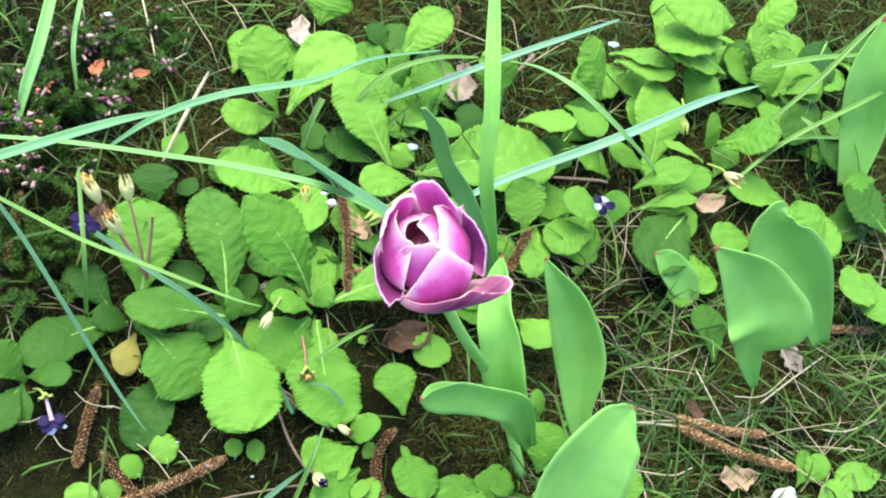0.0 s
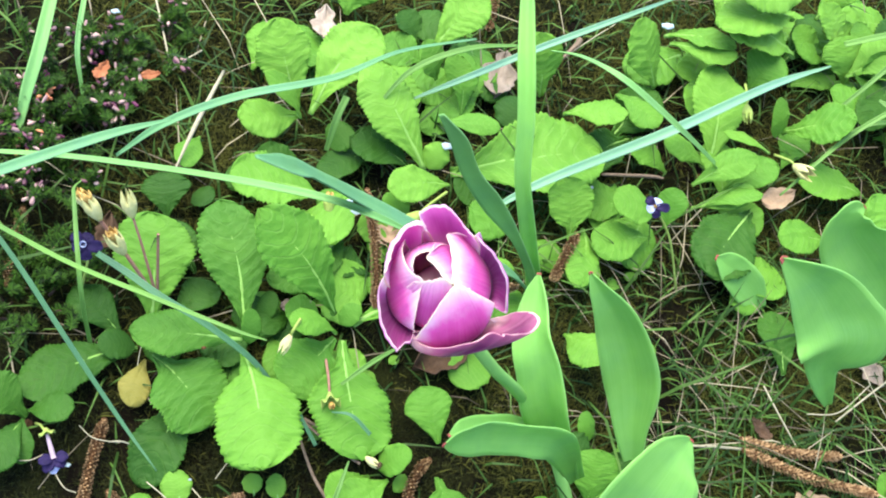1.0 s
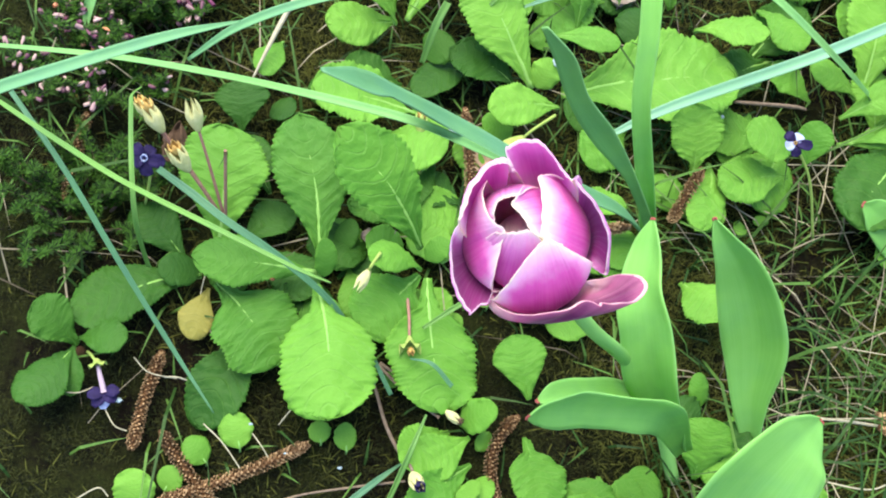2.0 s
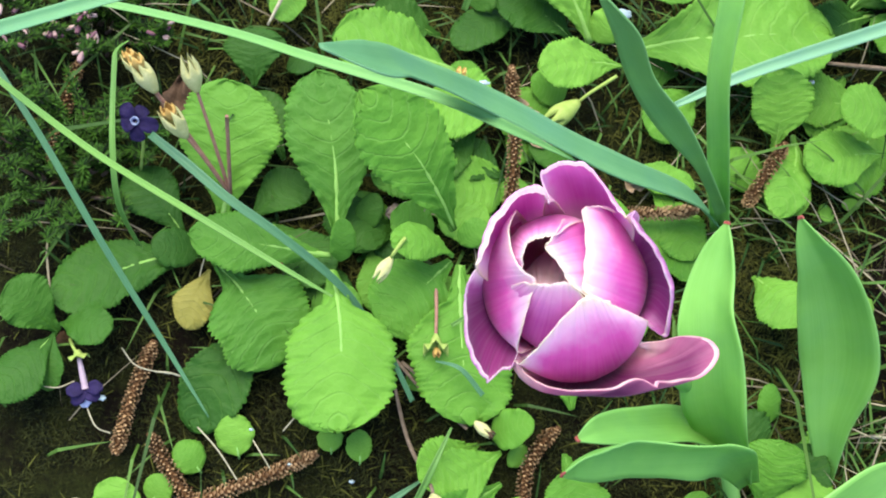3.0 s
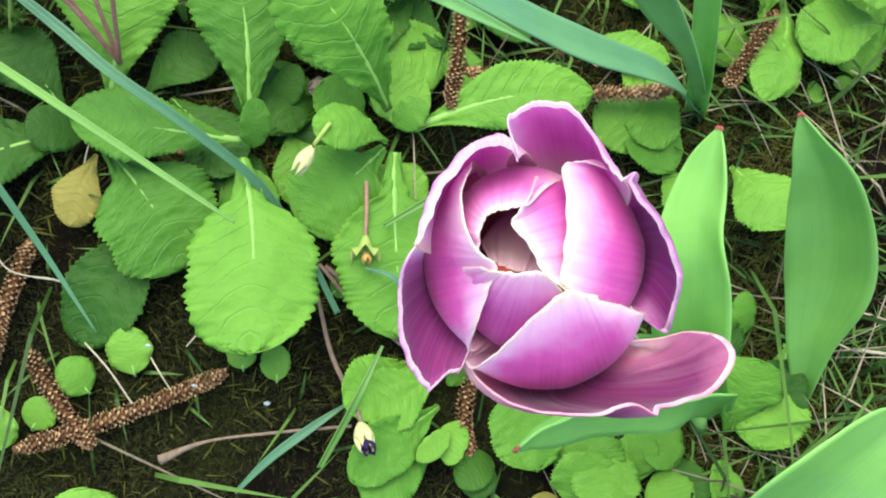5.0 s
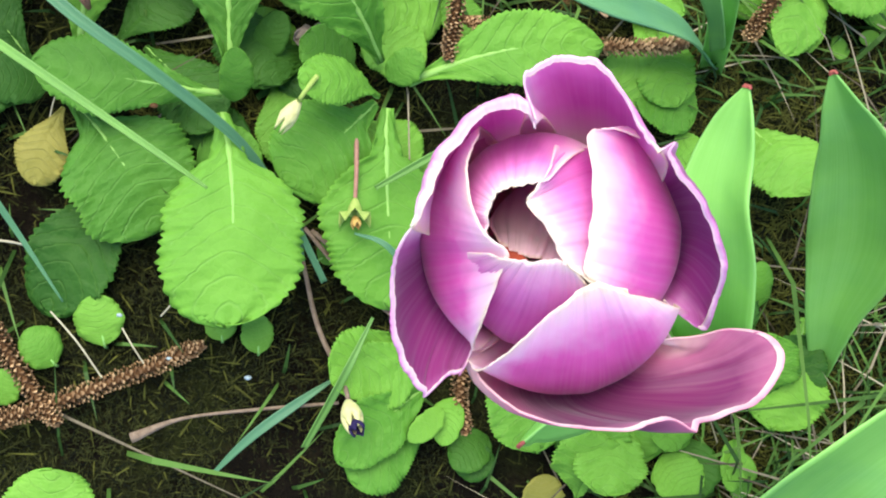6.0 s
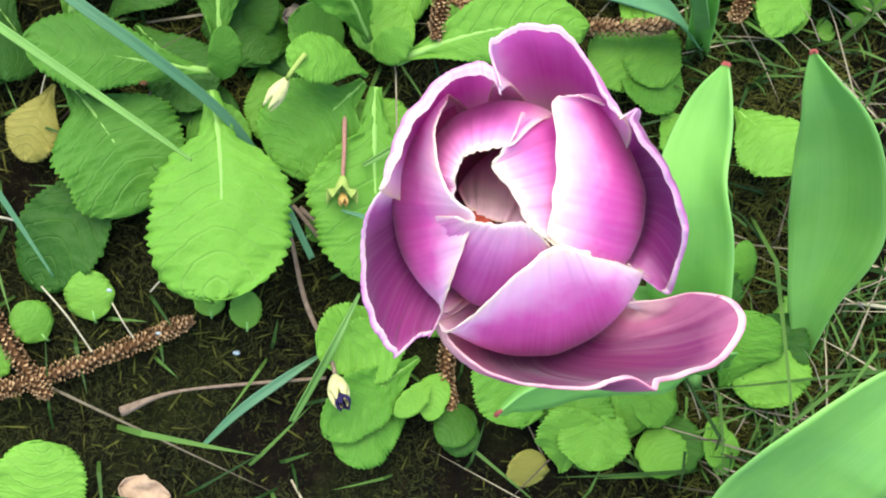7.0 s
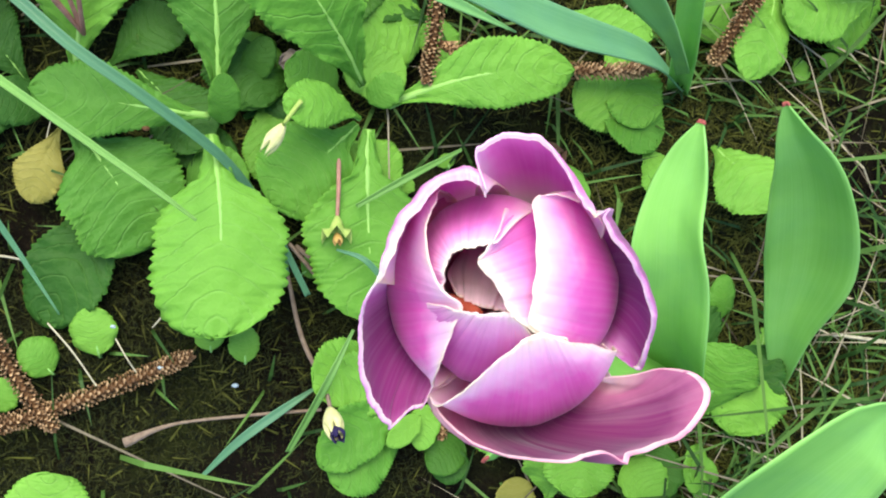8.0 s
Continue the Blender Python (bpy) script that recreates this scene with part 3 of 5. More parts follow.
def build_strap_plant():
    pts = [[(0.154, 0.022, 0.005, 0.0109), (0.135, 0.021, 0.060, 0.0111), (0.118, 0.030, 0.110, 0.0112), (0.107, 0.047, 0.147, 0.0110), (0.105, 0.073, 0.178, 0.0116), (0.105, 0.108, 0.200, 0.0115), (0.111, 0.171, 0.220, 0.0062)], [(0.151, 0.022, 0.010, 0.0102), (0.121, 0.022, 0.050, 0.0163), (0.070, 0.015, 0.100, 0.0199), (0.037, 0.013, 0.132, 0.0200), (-0.005, 0.014, 0.168, 0.0193), (-0.043, 0.003, 0.218, 0.0163), (-0.058, -0.007, 0.242, 0.0184), (-0.077, -0.011, 0.260, 0.0023)], [(0.151, 0.023, 0.020, 0.0071), (0.102, 0.005, 0.130, 0.0066), (0.070, 0.003, 0.185, 0.0145), (0.048, 0.004, 0.220, 0.0115), (0.034, 0.006, 0.250, 0.0105), (0.020, 0.009, 0.270, 0.0032)]]
    base = np.array(pts[0][0][:3])
    t = thing("daffodil_plant", base, "clump of long blue-green strap leaves without flowers", "bulb plant")
    part("leaf", ribbon(pts[0], base, 50, 7, 0.5, (-0.4, -0.6, 0.7), 0.05, 0, 1), TULIP_LEAF, t, "tall narrow upright leaf", thick=0.0008)
    part("leaf", ribbon(pts[1], base, 60, 9, 0.3, (-0.2, 0.2, 0.95), 0.1, 0, 2), STRAP_LEAF, t, "long leaf arching low over the rosettes", thick=0.0008)
    part("leaf", ribbon(pts[2], base, 50, 7, 0.2, (-0.4, -0.3, 0.85), 0.1, 0.2, 3), STRAP_PALE, t, "slender twisted leaf", thick=0.0008)


build_strap_plant()


# ---- primroses ----
def primrose_leaf(parent, origin, row, seed):
    bx, by, bz, tx, ty, tz, w, kind = row
    rnd = random.Random(seed)
    b, e = np.array([bx, by, bz]), np.array([tx, ty, tz])
    length = np.linalg.norm(e - b)
    x = unit(e - b)
    up = unit(np.array([0, 0, 1.0]) - x[2] * x)
    y = np.cross(up, x)
    tilt = radians(rnd.uniform(-12, 12))
    y, up = y * math.cos(tilt) + up * math.sin(tilt), up * math.cos(tilt) - y * math.sin(tilt)
    small = length < 0.03
    n, cols = (30, 11) if small else (120, 19)
    arch = rnd.uniform(0.05, 0.12) * length
    cup = rnd.uniform(-0.10, 0.06) * w
    bend = rnd.uniform(-0.05, 0.05) * length
    quilt = 0.002 * w if small else rnd.uniform(0.007, 0.012) * w * min(1.0, length / 0.06)
    ph = rnd.uniform(0, 6)
    kind, spoon = kind.split()[0], "spoon" in kind
    wide_at = rnd.uniform(0.64, 0.67) if spoon else rnd.uniform(0.57, 0.66)
    foot = 0.46 if spoon else rnd.uniform(0.10, 0.18)
    teeth = rnd.uniform(24, 32)

    def outline(u):
        """Half width of the blade from a narrow winged stalk to a broad rounded end."""
        if u >= wide_at:
            return math.sqrt(max(0.0, 1 - ((u - wide_at) / (1 - wide_at)) ** 2.15))
        q = u / wide_at
        if spoon:
            disc = math.sqrt(max(0.0, 1 - ((wide_at - u) / 0.42) ** 2)) if wide_at - u < 0.42 else 0.0
            return min(1.0, (disc**2.6 + (foot * (0.22 + 1.25 * q**1.2)) ** 2.6) ** (1 / 2.6))
        return foot * (0.6 + 0.4 * q) + (1 - foot) * (0.35 * q**1.25 + 0.65 * q * q * (3 - 2 * q))

    def bite(u, key):
        """Uneven small teeth along the margin, on broader lobes."""
        saw = (u * teeth + 0.8 * noise.noise((u * 9, seed, key)) + ph) % 1.0
        return 0.115 * saw * (1 - saw) * 4 * saw - 0.03 + 0.10 * noise.noise((u * 5.5, seed * key, 0.2)) + 0.022 * noise.noise((u * 40, seed * key, 3.2))

    rows, uvs = [], []
    for k in range(n):
        u = 1 - (1 - k / (n - 1)) ** 1.35
        if kind == "round" or small:
            f = math.sqrt(max(0.0, 1 - (2 * max(u - 0.03, 0) / 0.97 - 1) ** 2)) if u > 0.03 else 0
            f = max(f, 0.05 * (u < 0.5))
        else:
            f = outline(u)
        tooth = bite(u, 1.7)
        other = bite(u, 4.4)
        row, uv = [], []
        for j in range(cols):
            v = 2 * j / (cols - 1) - 1
            t2 = tooth if v > 0 else other
            half = w / 2 * f * (0.96 + (t2 if u > 0.15 else 0))
            a = abs(v)
            z = arch * math.sin(math.pi * u) + cup * v * v * f
            z += -quilt * 0.8 * math.cos(2 * math.pi * (9.2 * (u - 0.17 * a) + 0.3)) * (1 - math.exp(-a * 6)) * (1 - a**4) * min(1, u * 4) * min(1, (1 - u) * 5)
            z += quilt * (3.0 * noise.noise((u * 5 + seed, v * 2.5, 3.1)) + 1.5 * noise.noise((u * 13 + seed, v * 5.5, 1.1)) + 0.8 * noise.noise((u * 27 + seed, v * 11, 6.1))) + 0.09 * w * a**3 * noise.noise((u * 6, v + seed, 7.1)) + 0.04 * w * a**6 * noise.noise((u * 22, v + seed, 2.1))
            z -= 0.02 * w * math.exp(-((v / 0.12) ** 2)) * (1 - u)
            lap = length * u**8 * (0.03 * noise.noise((v * 8, seed * 1.9, 5.0)) + 0.02 * noise.noise((v * 3, seed * 1.9, 8.0)))
            p = b - origin + x * (u * length + lap) + y * (v * half + bend * math.sin(math.pi * u)) + up * z
            row.append(p)
            uv.append((u, j / (cols - 1)))
        rows.append(row)
        uvs.append(uv)
    leaf = part("leaf", sheet(rows, uvs), LEAF[kind], parent, {"yellow": "yellowing leaf", "dark": "dark green leaf, partly shade put into its colour"}.get(kind, ""), thick=0.0004)
    if not small:
        rib = []
        for k in range(0, int(n * 0.78), 6):
            q = k / (n * 0.78)
            p = rows[k][cols // 2] + origin - up * (0.0002 + 0.0005 * (1 - q))
            rib.append((*p, (0.0032 * (1 - q) ** 1.7 + 0.0009 * (1 - q) + 0.0002) * min(1.1, length / 0.075)))
        part("midrib", tube(rib, origin, 22, 6), RIB, leaf, "pale midrib")
    return leaf


SEEDS = iter(range(1, 1000))


def primrose(label, rows):
    base = np.array([sum(r[0] for r in rows) / len(rows), sum(r[1] for r in rows) / len(rows), 0.0])
    t = thing("primrose", base, label, "primrose plant", "primroses in the bed")
    for row in rows:
        primrose_leaf(t, base, row, next(SEEDS))
    bm = bmesh.new()
    bmesh.ops.create_uvsphere(bm, u_segments=12, v_segments=8, radius=0.0042)
    for v in bm.verts:
        v.co = v.co * (1 + 0.2 * noise.noise(v.co * 300))
        v.co = v.co + Vector((rows[0][0] - base[0], rows[0][1] - base[1], 0))
        v.co.z = v.co.z * 0.5 - 0.0055
    part("crown", bm, CORE, t, "short brown root crown")
    return t


primrose("primrose rosette with large crinkled bright green leaves", [
    (-0.000, 0.010, 0.020, -0.054, 0.060, 0.080, 0.048, 'mid'),
    (-0.001, -0.006, 0.025, -0.036, -0.008, 0.050, 0.023, 'mid'),
    (-0.002, -0.008, 0.020, -0.039, -0.044, 0.020, 0.046, 'mid spoon'),
    (0.003, -0.010, 0.020, 0.008, -0.095, 0.020, 0.056, 'mid spoon'),
    (0.012, 0.002, 0.020, 0.092, 0.019, 0.035, 0.033, 'mid'),
    (0.003, 0.002, 0.020, 0.015, 0.012, 0.030, 0.016, 'round'),
])
rosette = primrose("primrose rosette with a wide toothed leaf over bare moss", [
    (-0.063, 0.003, 0.020, -0.077, 0.087, 0.045, 0.050, 'deep'),
    (-0.066, -0.009, 0.025, -0.138, -0.003, 0.035, 0.032, 'deep'),
    (-0.065, -0.017, 0.025, -0.061, -0.104, 0.042, 0.059, 'mid spoon'),
    (-0.061, -0.012, 0.025, -0.061, 0.005, 0.045, 0.014, 'deep'),
    (-0.050, 0.010, 0.010, -0.042, 0.029, 0.020, 0.015, 'dark'),
])
leaf = rosette.children[2]
spot = min((v.co for v in leaf.data.vertices), key=lambda c: (c.x + rosette.location.x + 0.074) ** 2 + (c.y + rosette.location.y + 0.0765) ** 2)
bm = bmesh.new()
bmesh.ops.create_circle(bm, cap_ends=True, segments=14, radius=0.0013)
for v in bm.verts:
    v.co = Vector((v.co.x * (1.3 + 0.4 * noise.noise(v.co * 900)), v.co.y * 0.8, 0.0)) + spot + Vector((0, 0, 0.0009))
part("bite", bm, CORE, leaf, "small brown-edged insect bite", thick=0.0002)
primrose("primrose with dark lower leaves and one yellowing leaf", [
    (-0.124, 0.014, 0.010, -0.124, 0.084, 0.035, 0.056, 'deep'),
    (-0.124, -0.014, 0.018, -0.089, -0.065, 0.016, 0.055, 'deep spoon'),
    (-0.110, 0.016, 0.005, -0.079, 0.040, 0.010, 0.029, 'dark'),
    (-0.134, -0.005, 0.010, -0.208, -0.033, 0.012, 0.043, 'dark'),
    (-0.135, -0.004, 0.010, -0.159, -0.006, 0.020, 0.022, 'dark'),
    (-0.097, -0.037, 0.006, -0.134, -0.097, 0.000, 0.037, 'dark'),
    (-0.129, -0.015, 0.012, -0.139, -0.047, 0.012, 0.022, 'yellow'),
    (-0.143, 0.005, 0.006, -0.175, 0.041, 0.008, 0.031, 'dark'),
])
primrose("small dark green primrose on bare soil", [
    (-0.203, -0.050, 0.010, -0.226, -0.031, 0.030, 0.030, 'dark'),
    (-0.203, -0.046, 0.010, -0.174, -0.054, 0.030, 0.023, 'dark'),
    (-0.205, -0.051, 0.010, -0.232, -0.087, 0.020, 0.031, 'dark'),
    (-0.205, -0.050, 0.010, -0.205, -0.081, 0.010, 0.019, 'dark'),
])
primrose("primrose rosette with one broad flat pale leaf", [
    (0.081, 0.131, 0.015, 0.039, 0.204, 0.050, 0.048, 'fresh'),
    (0.102, 0.129, 0.012, 0.222, 0.137, 0.028, 0.076, 'fresh'),
    (0.084, 0.131, 0.015, 0.094, 0.144, 0.030, 0.022, 'round'),
    (0.072, 0.134, 0.010, 0.026, 0.155, 0.020, 0.038, 'dark'),
    (0.097, 0.114, 0.020, 0.045, 0.099, 0.040, 0.031, 'fresh'),
    (0.184, 0.065, 0.020, 0.178, 0.103, 0.050, 0.038, 'fresh spoon'),
    (0.089, 0.150, 0.050, 0.132, 0.143, 0.055, 0.020, 'fresh'),
])
primrose("primrose rosette with upright crinkled leaves beside heather", [
    (-0.011, 0.186, 0.015, -0.029, 0.234, 0.060, 0.044, 'fresh'),
    (-0.009, 0.179, 0.015, -0.058, 0.166, 0.030, 0.033, 'fresh'),
    (-0.010, 0.173, 0.020, -0.038, 0.193, 0.050, 0.018, 'fresh'),
    (-0.003, 0.177, 0.020, 0.048, 0.236, 0.050, 0.048, 'fresh'),
    (0.010, 0.154, 0.010, 0.028, 0.163, 0.020, 0.027, 'dark'),
])
primrose("light green primrose with short leaves", [
    (0.100, 0.210, 0.020, 0.085, 0.224, 0.050, 0.028, 'fresh'),
    (0.100, 0.238, 0.020, 0.143, 0.271, 0.050, 0.037, 'fresh'),
    (0.110, 0.195, 0.020, 0.114, 0.220, 0.040, 0.024, 'fresh'),
])
primrose("primrose with one upright rounded leaf", [
    (0.186, 0.199, 0.015, 0.176, 0.228, 0.060, 0.042, 'fresh'),
    (0.151, 0.169, 0.015, 0.164, 0.195, 0.020, 0.029, 'dark'),
])
primrose("primrose with upright ribbed oval leaf", [
    (0.286, 0.206, 0.020, 0.259, 0.236, 0.070, 0.044, 'fresh'),
    (0.305, 0.245, 0.030, 0.350, 0.217, 0.050, 0.028, 'fresh'),
    (0.196, 0.173, 0.030, 0.240, 0.159, 0.050, 0.032, 'fresh'),
])
primrose("spreading primrose with long and oval leaves", [
    (0.320, 0.134, 0.010, 0.338, 0.218, 0.035, 0.048, 'fresh'),
    (0.312, 0.130, 0.020, 0.272, 0.143, 0.040, 0.022, 'fresh'),
    (0.291, 0.107, 0.030, 0.341, 0.120, 0.050, 0.026, 'fresh'),
    (0.258, 0.080, 0.030, 0.212, 0.082, 0.050, 0.033, 'fresh'),
    (0.251, 0.067, 0.020, 0.197, 0.053, 0.030, 0.035, 'fresh'),
    (0.300, 0.093, 0.020, 0.343, 0.092, 0.040, 0.017, 'fresh'),
    (0.342, 0.088, 0.020, 0.284, 0.029, 0.030, 0.055, 'dark'),
    (0.250, 0.199, 0.020, 0.275, 0.162, 0.030, 0.034, 'fresh'),
])
primrose("primrose with a smooth oval shining leaf", [
    (0.391, 0.163, 0.020, 0.425, 0.141, 0.070, 0.041, 'fresh'),
    (0.384, 0.158, 0.020, 0.378, 0.177, 0.050, 0.020, 'round'),
    (0.367, 0.137, 0.030, 0.319, 0.143, 0.050, 0.013, 'fresh'),
])
primrose("dense pale green primrose clump", [
    (0.439, 0.292, 0.040, 0.334, 0.262, 0.090, 0.055, 'fresh'),
    (0.430, 0.276, 0.030, 0.330, 0.230, 0.070, 0.048, 'fresh'),
    (0.451, 0.275, 0.030, 0.481, 0.291, 0.080, 0.033, 'fresh'),
    (0.484, 0.245, 0.030, 0.500, 0.203, 0.040, 0.037, 'fresh'),
    (0.308, 0.261, 0.020, 0.351, 0.226, 0.050, 0.028, 'fresh'),
    (0.412, 0.235, 0.020, 0.466, 0.268, 0.030, 0.044, 'dark'),
    (0.462, 0.214, 0.030, 0.507, 0.232, 0.050, 0.041, 'fresh'),
    (0.458, 0.235, 0.030, 0.442, 0.270, 0.060, 0.036, 'fresh'),
    (0.441, 0.233, 0.020, 0.423, 0.259, 0.040, 0.032, 'mid'),
    (0.503, 0.174, 0.020, 0.443, 0.196, 0.030, 0.032, 'mid'),
])
primrose("primrose with many small round leaves in half shade", [
    (0.326, 0.111, 0.015, 0.368, 0.123, 0.035, 0.028, 'mid'),
    (0.467, 0.244, 0.015, 0.419, 0.240, 0.035, 0.027, 'mid'),
    (0.482, 0.238, 0.015, 0.460, 0.273, 0.035, 0.031, 'mid'),
    (0.495, 0.237, 0.015, 0.489, 0.270, 0.035, 0.028, 'mid'),
    (0.517, 0.207, 0.015, 0.467, 0.212, 0.035, 0.029, 'dark'),
    (0.539, 0.169, 0.015, 0.508, 0.191, 0.035, 0.035, 'mid'),
    (0.495, 0.180, 0.015, 0.439, 0.195, 0.035, 0.034, 'mid'),
])
primrose("small primrose beside a violet and white pansy", [
    (0.266, 0.077, 0.015, 0.274, 0.101, 0.035, 0.025, 'mid'),
    (0.404, 0.062, 0.015, 0.350, 0.057, 0.035, 0.031, 'mid'),
    (0.294, 0.095, 0.015, 0.342, 0.099, 0.035, 0.021, 'fresh'),
])
primrose("pale primrose leaves at the back of the bed", [
    (0.035, 0.276, 0.015, 0.046, 0.304, 0.035, 0.048, 'mid'),
    (0.117, 0.181, 0.015, 0.120, 0.226, 0.035, 0.025, 'mid'),
    (0.043, 0.150, 0.015, 0.061, 0.168, 0.035, 0.028, 'dark'),
])
primrose("half-shaded primrose behind broad tulip leaves", [
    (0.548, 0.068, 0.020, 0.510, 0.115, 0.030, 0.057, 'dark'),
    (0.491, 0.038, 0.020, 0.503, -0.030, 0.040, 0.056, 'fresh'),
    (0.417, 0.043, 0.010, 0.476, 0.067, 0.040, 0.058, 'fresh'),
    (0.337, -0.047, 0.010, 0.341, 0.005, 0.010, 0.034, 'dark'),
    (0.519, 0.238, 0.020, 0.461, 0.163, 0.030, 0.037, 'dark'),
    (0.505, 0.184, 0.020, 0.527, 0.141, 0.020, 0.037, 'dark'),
    (0.464, 0.032, 0.020, 0.433, 0.084, 0.050, 0.056, 'mid'),
    (0.545, 0.094, 0.020, 0.519, 0.127, 0.030, 0.041, 'mid'),
    (0.506, 0.003, 0.030, 0.452, -0.000, 0.050, 0.042, 'fresh'),
])
primrose("young primrose with scalloped leaves on moss", [
    (0.013, -0.104, 0.010, -0.018, -0.125, 0.025, 0.033, 'mid'),
    (0.020, -0.100, 0.010, 0.039, -0.095, 0.030, 0.021, 'mid'),
    (0.025, -0.124, 0.010, -0.015, -0.156, 0.020, 0.027, 'mid'),
    (0.029, -0.135, 0.015, 0.014, -0.148, 0.020, 0.011, 'round'),
])
primrose("young primrose with round scalloped leaves and a pale leaf", [
    (0.059, -0.108, 0.010, 0.067, -0.152, 0.020, 0.036, 'fresh spoon'),
    (0.063, -0.085, 0.012, 0.055, -0.047, 0.020, 0.034, 'mid'),
    (0.089, -0.172, 0.005, 0.091, -0.144, 0.020, 0.035, 'fresh'),
    (0.111, -0.156, 0.005, 0.120, -0.136, 0.020, 0.022, 'round'),
    (0.104, -0.023, 0.010, 0.082, -0.043, 0.010, 0.032, 'fresh'),
])
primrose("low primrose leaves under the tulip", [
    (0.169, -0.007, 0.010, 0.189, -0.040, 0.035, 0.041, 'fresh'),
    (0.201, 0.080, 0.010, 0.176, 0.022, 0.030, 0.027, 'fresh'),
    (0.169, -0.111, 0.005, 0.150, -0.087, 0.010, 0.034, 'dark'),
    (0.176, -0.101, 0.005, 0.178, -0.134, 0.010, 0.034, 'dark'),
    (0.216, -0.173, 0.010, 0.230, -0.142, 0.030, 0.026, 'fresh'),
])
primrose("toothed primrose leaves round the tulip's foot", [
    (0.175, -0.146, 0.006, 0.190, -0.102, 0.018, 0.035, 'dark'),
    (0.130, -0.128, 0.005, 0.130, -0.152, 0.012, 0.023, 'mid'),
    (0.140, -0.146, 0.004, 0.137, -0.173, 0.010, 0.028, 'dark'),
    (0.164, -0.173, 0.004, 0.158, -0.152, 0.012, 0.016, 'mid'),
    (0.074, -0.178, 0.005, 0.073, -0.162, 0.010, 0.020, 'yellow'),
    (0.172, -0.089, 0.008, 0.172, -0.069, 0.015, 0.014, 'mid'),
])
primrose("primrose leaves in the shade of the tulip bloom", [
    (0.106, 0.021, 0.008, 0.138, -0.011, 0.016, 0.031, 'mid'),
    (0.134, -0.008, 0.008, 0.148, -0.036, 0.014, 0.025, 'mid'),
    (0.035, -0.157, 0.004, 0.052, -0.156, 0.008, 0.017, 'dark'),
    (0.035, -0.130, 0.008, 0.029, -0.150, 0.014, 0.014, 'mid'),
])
primrose("broad primrose leaves below a long strap leaf", [
    (0.001, 0.105, 0.020, -0.068, 0.111, 0.040, 0.049, 'mid'),
    (-0.018, 0.090, 0.020, 0.017, 0.073, 0.030, 0.047, 'mid'),
    (-0.111, 0.094, 0.010, -0.113, 0.125, 0.020, 0.036, 'dark'),
    (-0.092, 0.116, 0.005, -0.078, 0.108, 0.010, 0.022, 'dark'),
])
